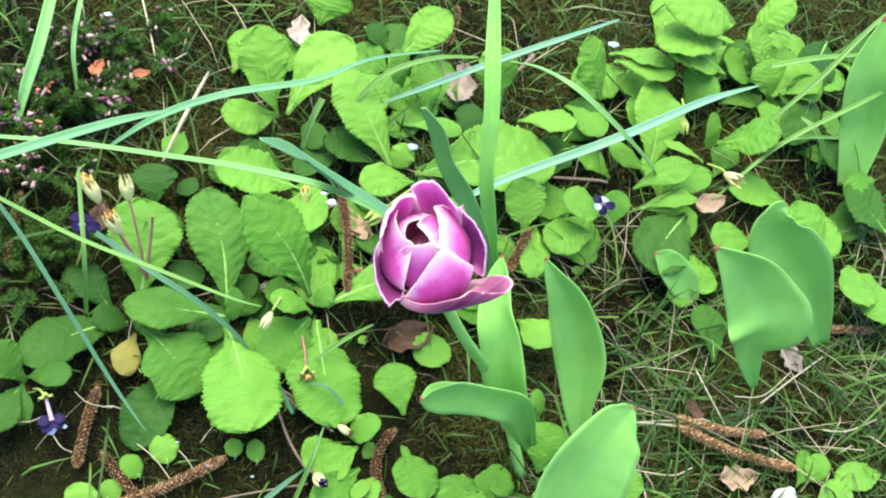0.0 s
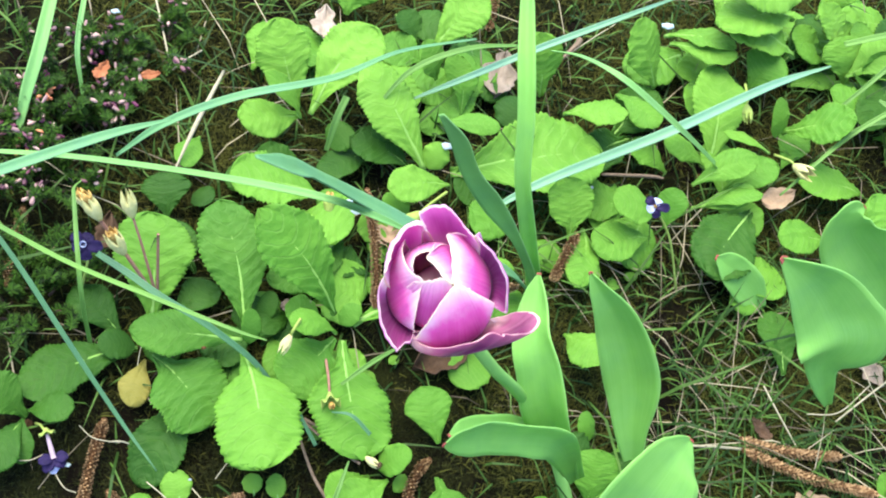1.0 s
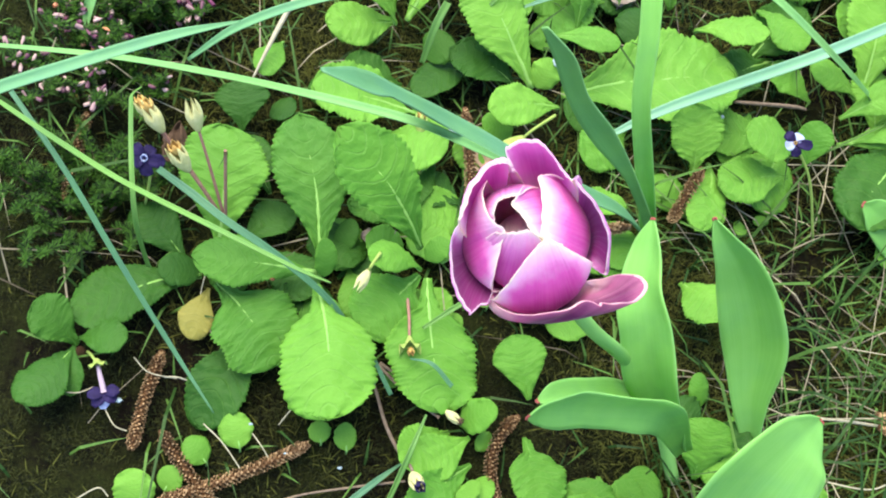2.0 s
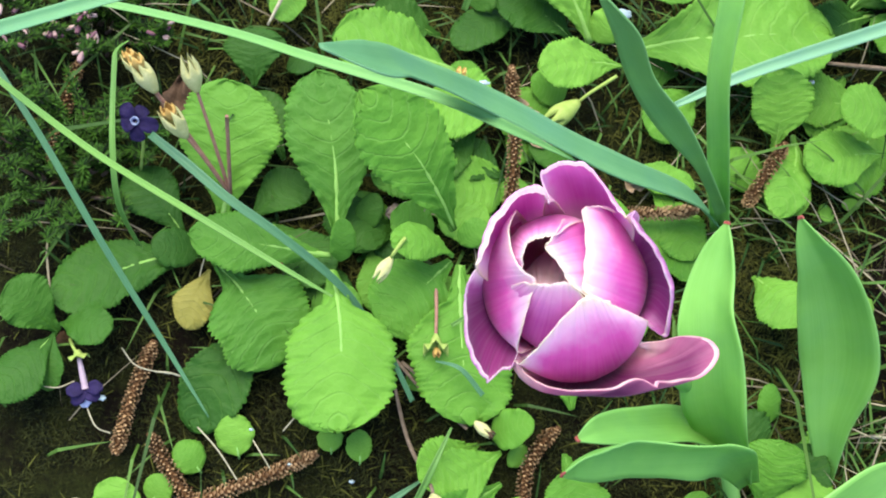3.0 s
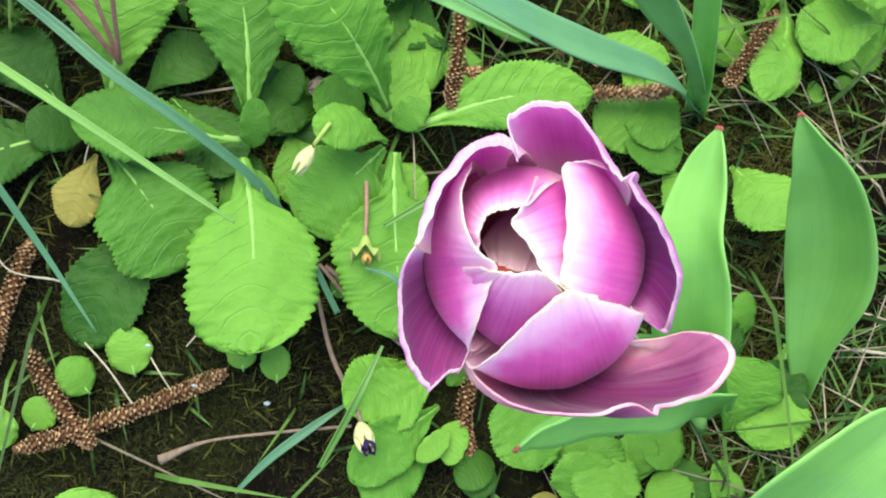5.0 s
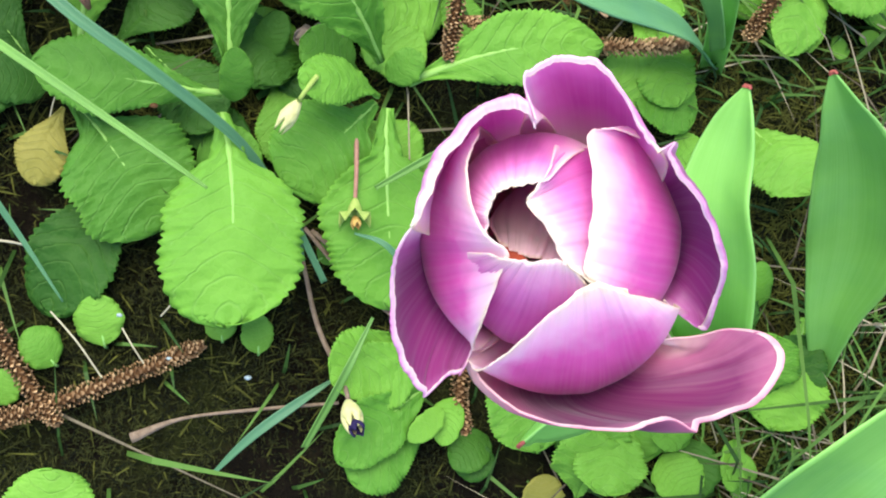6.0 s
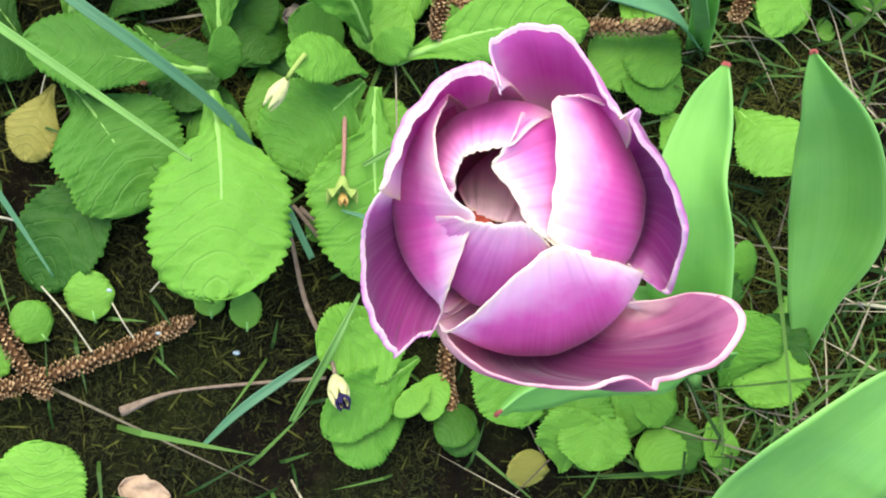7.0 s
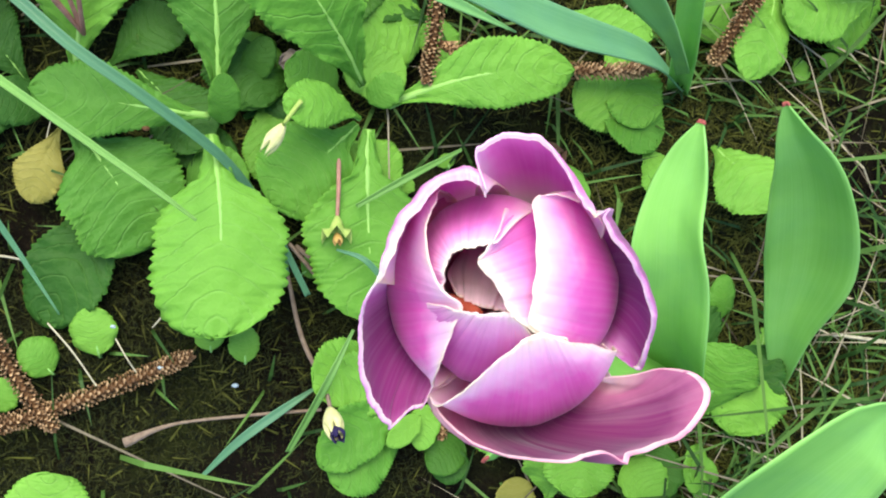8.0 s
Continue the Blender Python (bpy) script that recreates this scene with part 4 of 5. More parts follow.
# filler leaves; the dark ones carry the shade of the gaps in their colour
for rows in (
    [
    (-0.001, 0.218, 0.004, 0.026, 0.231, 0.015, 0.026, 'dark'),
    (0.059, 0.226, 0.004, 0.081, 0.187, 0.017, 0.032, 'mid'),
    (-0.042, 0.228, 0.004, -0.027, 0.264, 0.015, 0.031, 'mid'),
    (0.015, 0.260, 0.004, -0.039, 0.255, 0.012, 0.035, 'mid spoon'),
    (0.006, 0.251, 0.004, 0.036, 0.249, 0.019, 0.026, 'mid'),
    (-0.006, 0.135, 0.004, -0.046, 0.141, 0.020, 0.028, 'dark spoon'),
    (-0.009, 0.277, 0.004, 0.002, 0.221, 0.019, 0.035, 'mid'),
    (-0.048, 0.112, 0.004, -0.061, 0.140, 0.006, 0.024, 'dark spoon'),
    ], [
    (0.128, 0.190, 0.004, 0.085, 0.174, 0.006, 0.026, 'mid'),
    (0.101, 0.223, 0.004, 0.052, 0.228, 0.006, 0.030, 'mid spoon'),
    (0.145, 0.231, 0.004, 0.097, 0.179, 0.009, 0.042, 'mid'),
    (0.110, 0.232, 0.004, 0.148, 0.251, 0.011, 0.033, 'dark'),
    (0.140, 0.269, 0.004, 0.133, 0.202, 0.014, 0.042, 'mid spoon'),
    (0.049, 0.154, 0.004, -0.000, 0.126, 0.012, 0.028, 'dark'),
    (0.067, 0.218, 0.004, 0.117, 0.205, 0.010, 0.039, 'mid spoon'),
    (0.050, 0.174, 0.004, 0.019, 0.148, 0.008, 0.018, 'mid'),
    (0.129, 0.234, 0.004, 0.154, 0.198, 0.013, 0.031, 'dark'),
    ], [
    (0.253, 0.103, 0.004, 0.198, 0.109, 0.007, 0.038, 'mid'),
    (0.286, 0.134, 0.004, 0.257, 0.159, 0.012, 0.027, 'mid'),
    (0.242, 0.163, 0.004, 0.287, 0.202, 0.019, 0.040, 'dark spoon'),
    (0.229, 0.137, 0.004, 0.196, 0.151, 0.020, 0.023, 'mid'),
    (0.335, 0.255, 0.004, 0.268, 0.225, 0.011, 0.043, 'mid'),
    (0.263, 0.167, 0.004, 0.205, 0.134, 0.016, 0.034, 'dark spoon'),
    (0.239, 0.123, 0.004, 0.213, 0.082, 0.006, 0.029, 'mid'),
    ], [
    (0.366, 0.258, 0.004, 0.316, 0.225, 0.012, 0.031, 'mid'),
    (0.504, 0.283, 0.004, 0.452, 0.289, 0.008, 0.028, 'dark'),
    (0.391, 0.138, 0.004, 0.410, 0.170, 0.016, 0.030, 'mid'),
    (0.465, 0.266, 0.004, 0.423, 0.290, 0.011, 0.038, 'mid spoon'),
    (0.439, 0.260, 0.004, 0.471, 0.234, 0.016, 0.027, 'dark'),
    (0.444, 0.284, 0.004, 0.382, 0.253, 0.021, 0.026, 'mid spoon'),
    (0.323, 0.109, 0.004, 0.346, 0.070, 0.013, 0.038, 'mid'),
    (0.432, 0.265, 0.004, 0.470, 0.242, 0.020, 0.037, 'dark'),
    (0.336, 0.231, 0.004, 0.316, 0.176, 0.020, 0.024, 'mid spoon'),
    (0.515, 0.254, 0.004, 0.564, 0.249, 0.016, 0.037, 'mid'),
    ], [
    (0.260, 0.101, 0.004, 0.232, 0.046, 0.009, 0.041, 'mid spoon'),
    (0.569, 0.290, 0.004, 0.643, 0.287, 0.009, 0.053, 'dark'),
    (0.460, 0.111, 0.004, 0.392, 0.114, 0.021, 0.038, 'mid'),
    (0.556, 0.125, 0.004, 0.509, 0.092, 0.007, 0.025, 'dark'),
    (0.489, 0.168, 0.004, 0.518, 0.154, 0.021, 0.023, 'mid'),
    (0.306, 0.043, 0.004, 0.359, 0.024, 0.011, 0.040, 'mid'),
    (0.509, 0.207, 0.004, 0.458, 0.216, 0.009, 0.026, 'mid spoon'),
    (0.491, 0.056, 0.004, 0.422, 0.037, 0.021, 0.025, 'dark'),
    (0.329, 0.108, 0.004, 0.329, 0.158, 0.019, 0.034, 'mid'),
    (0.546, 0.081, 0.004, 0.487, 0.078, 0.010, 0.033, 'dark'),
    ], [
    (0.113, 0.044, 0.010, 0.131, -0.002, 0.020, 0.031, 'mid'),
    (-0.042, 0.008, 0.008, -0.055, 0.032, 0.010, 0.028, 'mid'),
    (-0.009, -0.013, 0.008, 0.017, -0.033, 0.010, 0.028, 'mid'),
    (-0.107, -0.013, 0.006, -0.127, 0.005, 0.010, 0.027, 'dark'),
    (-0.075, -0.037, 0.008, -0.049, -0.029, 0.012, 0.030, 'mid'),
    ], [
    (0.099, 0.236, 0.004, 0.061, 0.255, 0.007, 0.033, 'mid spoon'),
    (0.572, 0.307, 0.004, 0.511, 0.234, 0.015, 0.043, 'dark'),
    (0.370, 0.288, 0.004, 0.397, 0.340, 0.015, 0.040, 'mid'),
    (0.460, 0.263, 0.004, 0.511, 0.314, 0.017, 0.037, 'mid'),
    (0.079, 0.286, 0.004, 0.126, 0.262, 0.010, 0.035, 'dark'),
    (0.556, 0.276, 0.004, 0.478, 0.282, 0.020, 0.039, 'mid'),
    (0.422, 0.222, 0.004, 0.467, 0.230, 0.010, 0.025, 'mid'),
    (0.095, 0.256, 0.004, 0.079, 0.278, 0.018, 0.027, 'dark'),
    (0.577, 0.281, 0.004, 0.614, 0.242, 0.007, 0.035, 'mid spoon'),
    ], [
    (0.025, -0.108, 0.012, -0.011, -0.128, 0.020, 0.030, 'mid'),
    (0.025, -0.140, 0.008, -0.009, -0.164, 0.014, 0.030, 'mid'),
    (0.102, -0.132, 0.010, 0.098, -0.170, 0.020, 0.034, 'fresh'),
    (0.132, -0.126, 0.010, 0.126, -0.152, 0.015, 0.025, 'round'),
    (0.195, -0.093, 0.008, 0.175, -0.142, 0.014, 0.038, 'mid'),
    (0.031, -0.131, 0.006, 0.031, -0.148, 0.012, 0.013, 'round'),
    (0.050, -0.146, 0.005, 0.034, -0.159, 0.010, 0.019, 'dark'),
    (0.161, -0.147, 0.006, 0.156, -0.169, 0.012, 0.014, 'mid'),
    (-0.128, -0.202, 0.008, -0.125, -0.160, 0.020, 0.036, 'fresh spoon'),
    (0.127, -0.154, 0.006, 0.139, -0.172, 0.012, 0.024, 'mid'),
    ], [
    (-0.066, 0.042, 0.004, -0.041, 0.000, 0.014, 0.037, 'dark spoon'),
    (-0.014, 0.027, 0.004, 0.019, 0.011, 0.013, 0.028, 'mid spoon'),
    (0.010, 0.043, 0.004, -0.044, 0.040, 0.018, 0.032, 'mid'),
    (-0.093, 0.053, 0.004, -0.111, 0.091, 0.007, 0.028, 'dark spoon'),
    (-0.043, 0.008, 0.004, -0.033, -0.036, 0.007, 0.031, 'fresh'),
    (-0.007, 0.017, 0.004, 0.022, 0.031, 0.008, 0.023, 'mid'),
    (-0.082, 0.085, 0.004, -0.049, 0.062, 0.007, 0.028, 'dark'),
    (-0.024, 0.051, 0.004, -0.043, 0.073, 0.009, 0.023, 'mid'),
    (-0.006, 0.006, 0.004, -0.034, 0.017, 0.022, 0.026, 'mid spoon'),
    (-0.054, -0.023, 0.004, -0.056, -0.064, 0.012, 0.029, 'mid'),
    (0.015, 0.084, 0.004, -0.022, 0.040, 0.013, 0.032, 'dark'),
    (0.033, 0.051, 0.004, 0.048, 0.083, 0.009, 0.026, 'mid'),
    (-0.098, 0.015, 0.004, -0.067, -0.020, 0.018, 0.034, 'dark'),
    (0.006, 0.066, 0.004, 0.004, 0.096, 0.021, 0.026, 'mid'),
    (0.045, 0.019, 0.004, 0.031, 0.045, 0.010, 0.019, 'mid'),
    (-0.095, -0.020, 0.004, -0.054, -0.021, 0.007, 0.025, 'dark'),
    (-0.014, -0.009, 0.004, -0.038, -0.034, 0.008, 0.018, 'mid'),
    (0.040, 0.046, 0.004, -0.009, 0.031, 0.012, 0.035, 'mid spoon'),
    (-0.051, -0.004, 0.004, -0.019, 0.019, 0.007, 0.028, 'dark spoon'),
    (0.001, 0.085, 0.004, 0.011, 0.117, 0.009, 0.024, 'mid'),
    ], [
    (0.146, 0.106, 0.006, 0.113, 0.075, 0.015, 0.035, 'mid'),
    (0.049, 0.073, 0.008, 0.032, 0.095, 0.015, 0.038, 'mid'),
    (0.175, 0.045, 0.008, 0.159, 0.069, 0.010, 0.026, 'mid'),
    (0.135, 0.118, 0.006, 0.103, 0.121, 0.012, 0.036, 'dark'),
    (0.418, 0.234, 0.030, 0.342, 0.243, 0.060, 0.048, 'fresh spoon'),
    (0.465, 0.213, 0.020, 0.458, 0.242, 0.050, 0.044, 'fresh'),
    (0.492, 0.210, 0.020, 0.491, 0.227, 0.050, 0.041, 'mid'),
    (0.370, 0.206, 0.020, 0.393, 0.225, 0.045, 0.041, 'mid'),
    (0.162, -0.134, 0.008, 0.171, -0.103, 0.030, 0.040, 'mid'),
    (0.331, -0.192, 0.006, 0.329, -0.166, 0.015, 0.024, 'fresh'),
    (0.421, -0.197, 0.006, 0.403, -0.158, 0.020, 0.035, 'mid'),
    (0.398, -0.153, 0.006, 0.411, -0.134, 0.015, 0.023, 'mid'),
    (0.094, -0.167, 0.006, 0.093, -0.134, 0.015, 0.036, 'fresh'),
    (0.120, -0.157, 0.006, 0.118, -0.132, 0.015, 0.021, 'round'),
    (0.330, 0.006, 0.008, 0.313, 0.026, 0.012, 0.033, 'mid'),
    ],
):
    primrose("low spreading primrose leaves shaded by taller ones", rows)
primrose("primrose leaves half hidden by the tulip", [
    (0.090, 0.052, 0.012, 0.135, 0.041, 0.020, 0.021, 'mid'),
    (0.104, 0.015, 0.004, 0.139, 0.015, 0.006, 0.024, 'dark'),
    (0.070, 0.053, 0.008, 0.044, 0.067, 0.012, 0.021, 'dark'),
    (0.067, 0.102, 0.010, 0.044, 0.099, 0.020, 0.022, 'mid'),
    (0.030, 0.044, 0.010, -0.003, 0.060, 0.010, 0.032, 'dark'),
    (0.137, -0.002, 0.010, 0.099, 0.017, 0.020, 0.032, 'fresh'),
])

for row in [
    (-0.109, -0.111, 0.003, -0.114, -0.091, 0.008, 0.021, 'fresh'),
    (-0.047, -0.113, 0.002, -0.048, -0.097, 0.006, 0.014, 'fresh'),
    (-0.062, -0.108, 0.002, -0.064, -0.095, 0.004, 0.014, 'fresh'),
    (-0.168, -0.145, 0.003, -0.168, -0.124, 0.012, 0.024, 'fresh'),
    (-0.128, -0.119, 0.002, -0.140, -0.106, 0.006, 0.018, 'fresh'),
    (-0.151, -0.135, 0.002, -0.144, -0.122, 0.006, 0.016, 'fresh'),
    (0.186, 0.057, 0.004, 0.195, 0.027, 0.020, 0.023, 'fresh'),
    (0.194, 0.051, 0.004, 0.189, 0.029, 0.010, 0.026, 'fresh'),
    (0.219, 0.041, 0.003, 0.217, 0.029, 0.006, 0.010, 'fresh'),
    (0.234, 0.037, 0.003, 0.234, 0.044, 0.006, 0.012, 'fresh'),
    (-0.023, -0.073, 0.003, -0.015, -0.068, 0.006, 0.011, 'fresh'),
    (0.039, -0.112, 0.003, 0.031, -0.106, 0.006, 0.014, 'fresh'),
    (-0.085, 0.165, 0.006, -0.098, 0.130, 0.020, 0.021, 'fresh'),
    (0.470, -0.149, 0.003, 0.419, -0.154, 0.010, 0.027, 'fresh'),
    (0.386, -0.155, 0.003, 0.402, -0.128, 0.008, 0.021, 'fresh'),
    (0.233, -0.032, 0.003, 0.232, -0.012, 0.004, 0.014, 'fresh'),
    (0.020, -0.035, 0.002, 0.023, -0.027, 0.004, 0.011, 'fresh'),
    (0.043, -0.022, 0.002, 0.040, -0.016, 0.003, 0.009, 'fresh'),
]:
    spot = np.array(row[:3])
    sprout = thing("seedling", spot, "small round-leaved green seedling on moss", "seedling", "seedlings in the moss")
    primrose_leaf(sprout, spot, row, next(SEEDS))
    part("stalk", tube([(row[0], row[1], -0.006, 0.0012), (row[0], row[1], row[2], 0.0011), (*(spot + 0.35 * (np.array(row[3:6]) - spot)), 0.0008)], spot, 8, 6), STEM, sprout)

# ---- long grass blades ----
for k, pts in enumerate([
    [(0.037, -0.002, 0.150, 0.0005), (0.006, 0.003, 0.168, 0.0048), (-0.022, 0.011, 0.176, 0.0052), (-0.052, 0.023, 0.170, 0.0052), (-0.081, 0.037, 0.158, 0.0049), (-0.121, 0.068, 0.120, 0.0047), (-0.179, 0.092, 0.095, 0.0046), (-0.242, 0.112, 0.070, 0.0035), (-0.292, 0.126, 0.050, 0.0024)],
    [(-0.265, 0.035, 0.130, 0.0076), (-0.226, 0.047, 0.140, 0.0076), (-0.185, 0.058, 0.150, 0.0070), (-0.147, 0.070, 0.155, 0.0061), (-0.112, 0.081, 0.155, 0.0011)],
    [(-0.145, 0.127, 0.040, 0.0025), (-0.112, 0.134, 0.070, 0.0061), (-0.062, 0.150, 0.080, 0.0066), (0.006, 0.167, 0.080, 0.0060), (0.060, 0.199, 0.070, 0.0036), (0.128, 0.228, 0.050, 0.0019)],
    [(-0.068, -0.075, 0.176, 0.0007), (-0.084, -0.062, 0.162, 0.0020), (-0.129, -0.029, 0.140, 0.0030), (-0.171, 0.002, 0.120, 0.0031), (-0.207, 0.032, 0.105, 0.0033), (-0.249, 0.070, 0.085, 0.0028)],
    [(-0.124, -0.095, 0.022, 0.0006), (-0.147, -0.061, 0.031, 0.0026), (-0.178, -0.017, 0.060, 0.0032), (-0.208, 0.029, 0.080, 0.0032), (-0.238, 0.071, 0.090, 0.0028)],
    [(-0.158, 0.038, 0.064, 0.0042), (-0.139, 0.023, 0.064, 0.0050), (-0.119, 0.007, 0.062, 0.0050), (-0.091, -0.010, 0.054, 0.0048), (-0.061, -0.028, 0.034, 0.0044), (-0.044, -0.045, 0.016, 0.0040), (-0.033, -0.067, 0.010, 0.0034), (-0.030, -0.075, 0.006, 0.0020)],
    [(-0.163, -0.009, 0.030, 0.0035), (-0.166, -0.008, 0.090, 0.0033), (-0.168, 0.014, 0.110, 0.0032), (-0.170, 0.051, 0.112, 0.0029), (-0.170, 0.060, 0.110, 0.0022), (-0.166, 0.068, 0.105, 0.0011)],
    [(0.117, 0.076, 0.050, 0.0035), (0.160, 0.094, 0.060, 0.0071), (0.265, 0.136, 0.060, 0.0084), (0.365, 0.181, 0.060, 0.0069), (0.435, 0.210, 0.050, 0.0015)],
    [(0.447, 0.225, 0.060, 0.0052), (0.488, 0.229, 0.070, 0.0063), (0.533, 0.233, 0.075, 0.0043), (0.593, 0.246, 0.075, 0.0016)],
    [(0.074, 0.184, 0.030, 0.0018), (0.113, 0.193, 0.045, 0.0051), (0.172, 0.212, 0.060, 0.0056), (0.229, 0.231, 0.070, 0.0048), (0.292, 0.255, 0.075, 0.0020)],
    [(0.319, 0.120, 0.030, 0.0058), (0.255, 0.108, 0.100, 0.0071), (0.199, 0.124, 0.140, 0.0068), (0.175, 0.152, 0.130, 0.0052), (0.161, 0.173, 0.110, 0.0026)],
    [(-0.003, -0.099, 0.030, 0.0011), (-0.012, -0.118, 0.030, 0.0032), (-0.020, -0.135, 0.020, 0.0035), (-0.028, -0.151, 0.010, 0.0027)],
    [(-0.016, -0.123, 0.012, 0.0011), (-0.032, -0.134, 0.012, 0.0038), (-0.049, -0.147, 0.010, 0.0038), (-0.064, -0.162, 0.005, 0.0016)],
    [(-0.186, 0.257, 0.060, 0.0088), (-0.196, 0.210, 0.050, 0.0095), (-0.206, 0.178, 0.035, 0.0085), (-0.212, 0.154, 0.020, 0.0026)],
    [(-0.164, 0.268, 0.050, 0.0036), (-0.171, 0.219, 0.040, 0.0040), (-0.168, 0.191, 0.020, 0.0026)],
    [(0.013, -0.082, 0.030, 0.0027), (0.001, -0.070, 0.035, 0.0024), (-0.011, -0.065, 0.030, 0.0008)],
    [(-0.022, -0.084, 0.020, 0.0027), (-0.032, -0.067, 0.030, 0.0027), (-0.040, -0.051, 0.030, 0.0016)],
    [(0.043, -0.019, 0.030, 0.0013), (0.019, -0.033, 0.035, 0.0033), (-0.003, -0.046, 0.030, 0.0021)],
    [(0.432, 0.145, 0.050, 0.0015), (0.456, 0.147, 0.060, 0.0040), (0.504, 0.148, 0.060, 0.0020)],
    [(0.365, 0.097, 0.030, 0.0015), (0.430, 0.138, 0.060, 0.0039), (0.509, 0.168, 0.090, 0.0040), (0.563, 0.194, 0.090, 0.0026)],
    [(0.040, 0.166, 0.040, 0.0013), (0.070, 0.190, 0.060, 0.0045), (0.113, 0.203, 0.070, 0.0050), (0.157, 0.215, 0.060, 0.0028)],
    [(0.470, 0.176, 0.050, 0.0031), (0.480, 0.163, 0.050, 0.0071), (0.497, 0.155, 0.030, 0.0072), (0.502, 0.147, 0.010, 0.0042)],
    [(0.020, 0.172, 0.050, 0.0053), (0.012, 0.158, 0.040, 0.0053), (0.006, 0.144, 0.020, 0.0036)],
    [(0.426, 0.168, 0.030, 0.0021), (0.478, 0.199, 0.070, 0.0047), (0.528, 0.238, 0.100, 0.0047), (0.579, 0.275, 0.110, 0.0021)],
]):
    low = np.array(min(pts, key=lambda p: p[2])[:3])
    blade = part("grass_blade", ribbon(pts, low, 48, 7, 0.45, (0.1 * (k % 3 - 1), -0.1, 1), 0.1, 0.3 * (k % 3 - 1), k), BLADE_DARK if k in (4, 5, 12, 15, 16) else BLADE_PALE if k in (7, 9) else STRAP_LEAF if k in (1, 2) else STRAP_PALE if k in (0, 10, 13, 14) else BLADE, thick=0.0004)
    blade.location = low
    tagged(blade, "dark blue-green narrow grass blade" if k in (4, 5, 12, 15, 16) else "pale striped grass blade above the rosettes" if k in (7, 9) else "long bright green grass blade lying across the bed", "grass blade", "long grass blades")


# ---- catkins and litter ----
def catkin(row, seed):
    ax, ay, az, bx, by, bz, bend = row
    rnd = random.Random(seed)
    a, b = np.array([ax, ay, az]), np.array([bx, by, bz])
    length = np.linalg.norm(b - a)
    side = unit(np.cross(b - a, (0, 0, 1)))
    mid = (a + b) / 2 + side * bend * length
    wob = lambda: np.array([0, 0, rnd.uniform(-0.0012, 0.0022)])
    line = [a, a * 0.6 + mid * 0.4 + side * bend * length * 0.25 + wob(), mid + wob(), b * 0.6 + mid * 0.4 + side * bend * length * 0.25 + wob(), b]
    d = 0.0080
    t = thing("catkin", a, "dry brown fallen catkin with rough scales", "catkin", "fallen catkins")
    part("core", tube([(*p, d * 0.5) for p in line], a, 20, 8), CORE, t)
    bm = bmesh.new()
    n = max(80, int(length * 4600))
    s = spline([tuple(p) for p in line], n)
    for k in range(n):
        tan = unit(s[min(k + 1, n - 1)] - s[max(k - 1, 0)])
        e1 = unit(np.cross(tan, (0, 0, 1)))
        e2 = np.cross(e1, tan)
        ang = k * 2.39996 + rnd.uniform(-0.2, 0.2)
        o = e1 * math.cos(ang) + e2 * math.sin(ang)
        q = np.cross(tan, o)
        taper = min(1, 0.45 + 6 * min(k, n - 1 - k) / n)
        r = d * 0.5 * taper * rnd.uniform(0.85, 1.1)
        c = s[k] - a
        w, l = 0.0009 * rnd.uniform(0.8, 1.3), 0.0017
        pts = [c + o * r * 0.45 - q * w, c + o * r * 0.45 + q * w, c + o * r * 1.0 + q * w * 0.9 + tan * l * 0.5, c + o * r * 1.12 + tan * l * 0.9, c + o * r * 1.0 - q * w * 0.9 + tan * l * 0.5, c + o * r * 0.75 + tan * l * 0.95]
        v = [bm.verts.new(p) for p in pts]
        bm.faces.new((v[0], v[1], v[2], v[4]))
        bm.faces.new((v[4], v[2], v[3]))
        bm.faces.new((v[2], v[5], v[3]))
        bm.faces.new((v[3], v[5], v[4]))
    tagged(part("scale_coat", bm, CATKIN, t, smooth=False), kind="stuff")
    return t


for k, row in enumerate([
    (-0.155, -0.053, 0.007, -0.170, -0.111, 0.007, 0.02),
    (-0.154, -0.101, 0.007, -0.125, -0.142, 0.011, 0.03),
    (-0.157, -0.144, 0.009, -0.070, -0.110, 0.007, 0.02),
    (0.031, 0.105, 0.030, 0.027, 0.010, 0.030, -0.03),
    (0.033, 0.029, 0.027, 0.133, 0.024, 0.027, 0.06),
    (0.187, 0.066, 0.030, 0.161, 0.028, 0.030, 0.0),
    (0.057, -0.094, 0.007, 0.040, -0.145, 0.007, 0.18),
    (0.283, -0.097, 0.018, 0.359, -0.115, 0.018, 0.05),
    (0.283, -0.105, 0.018, 0.379, -0.145, 0.018, 0.04),
    (0.447, -0.018, 0.007, 0.507, -0.020, 0.007, 0.0),
    (-0.208, 0.105, 0.007, -0.218, 0.045, 0.007, 0.0),
    (0.171, 0.315, 0.007, 0.156, 0.272, 0.007, 0.0),
]):
    catkin(row, 40 + k)


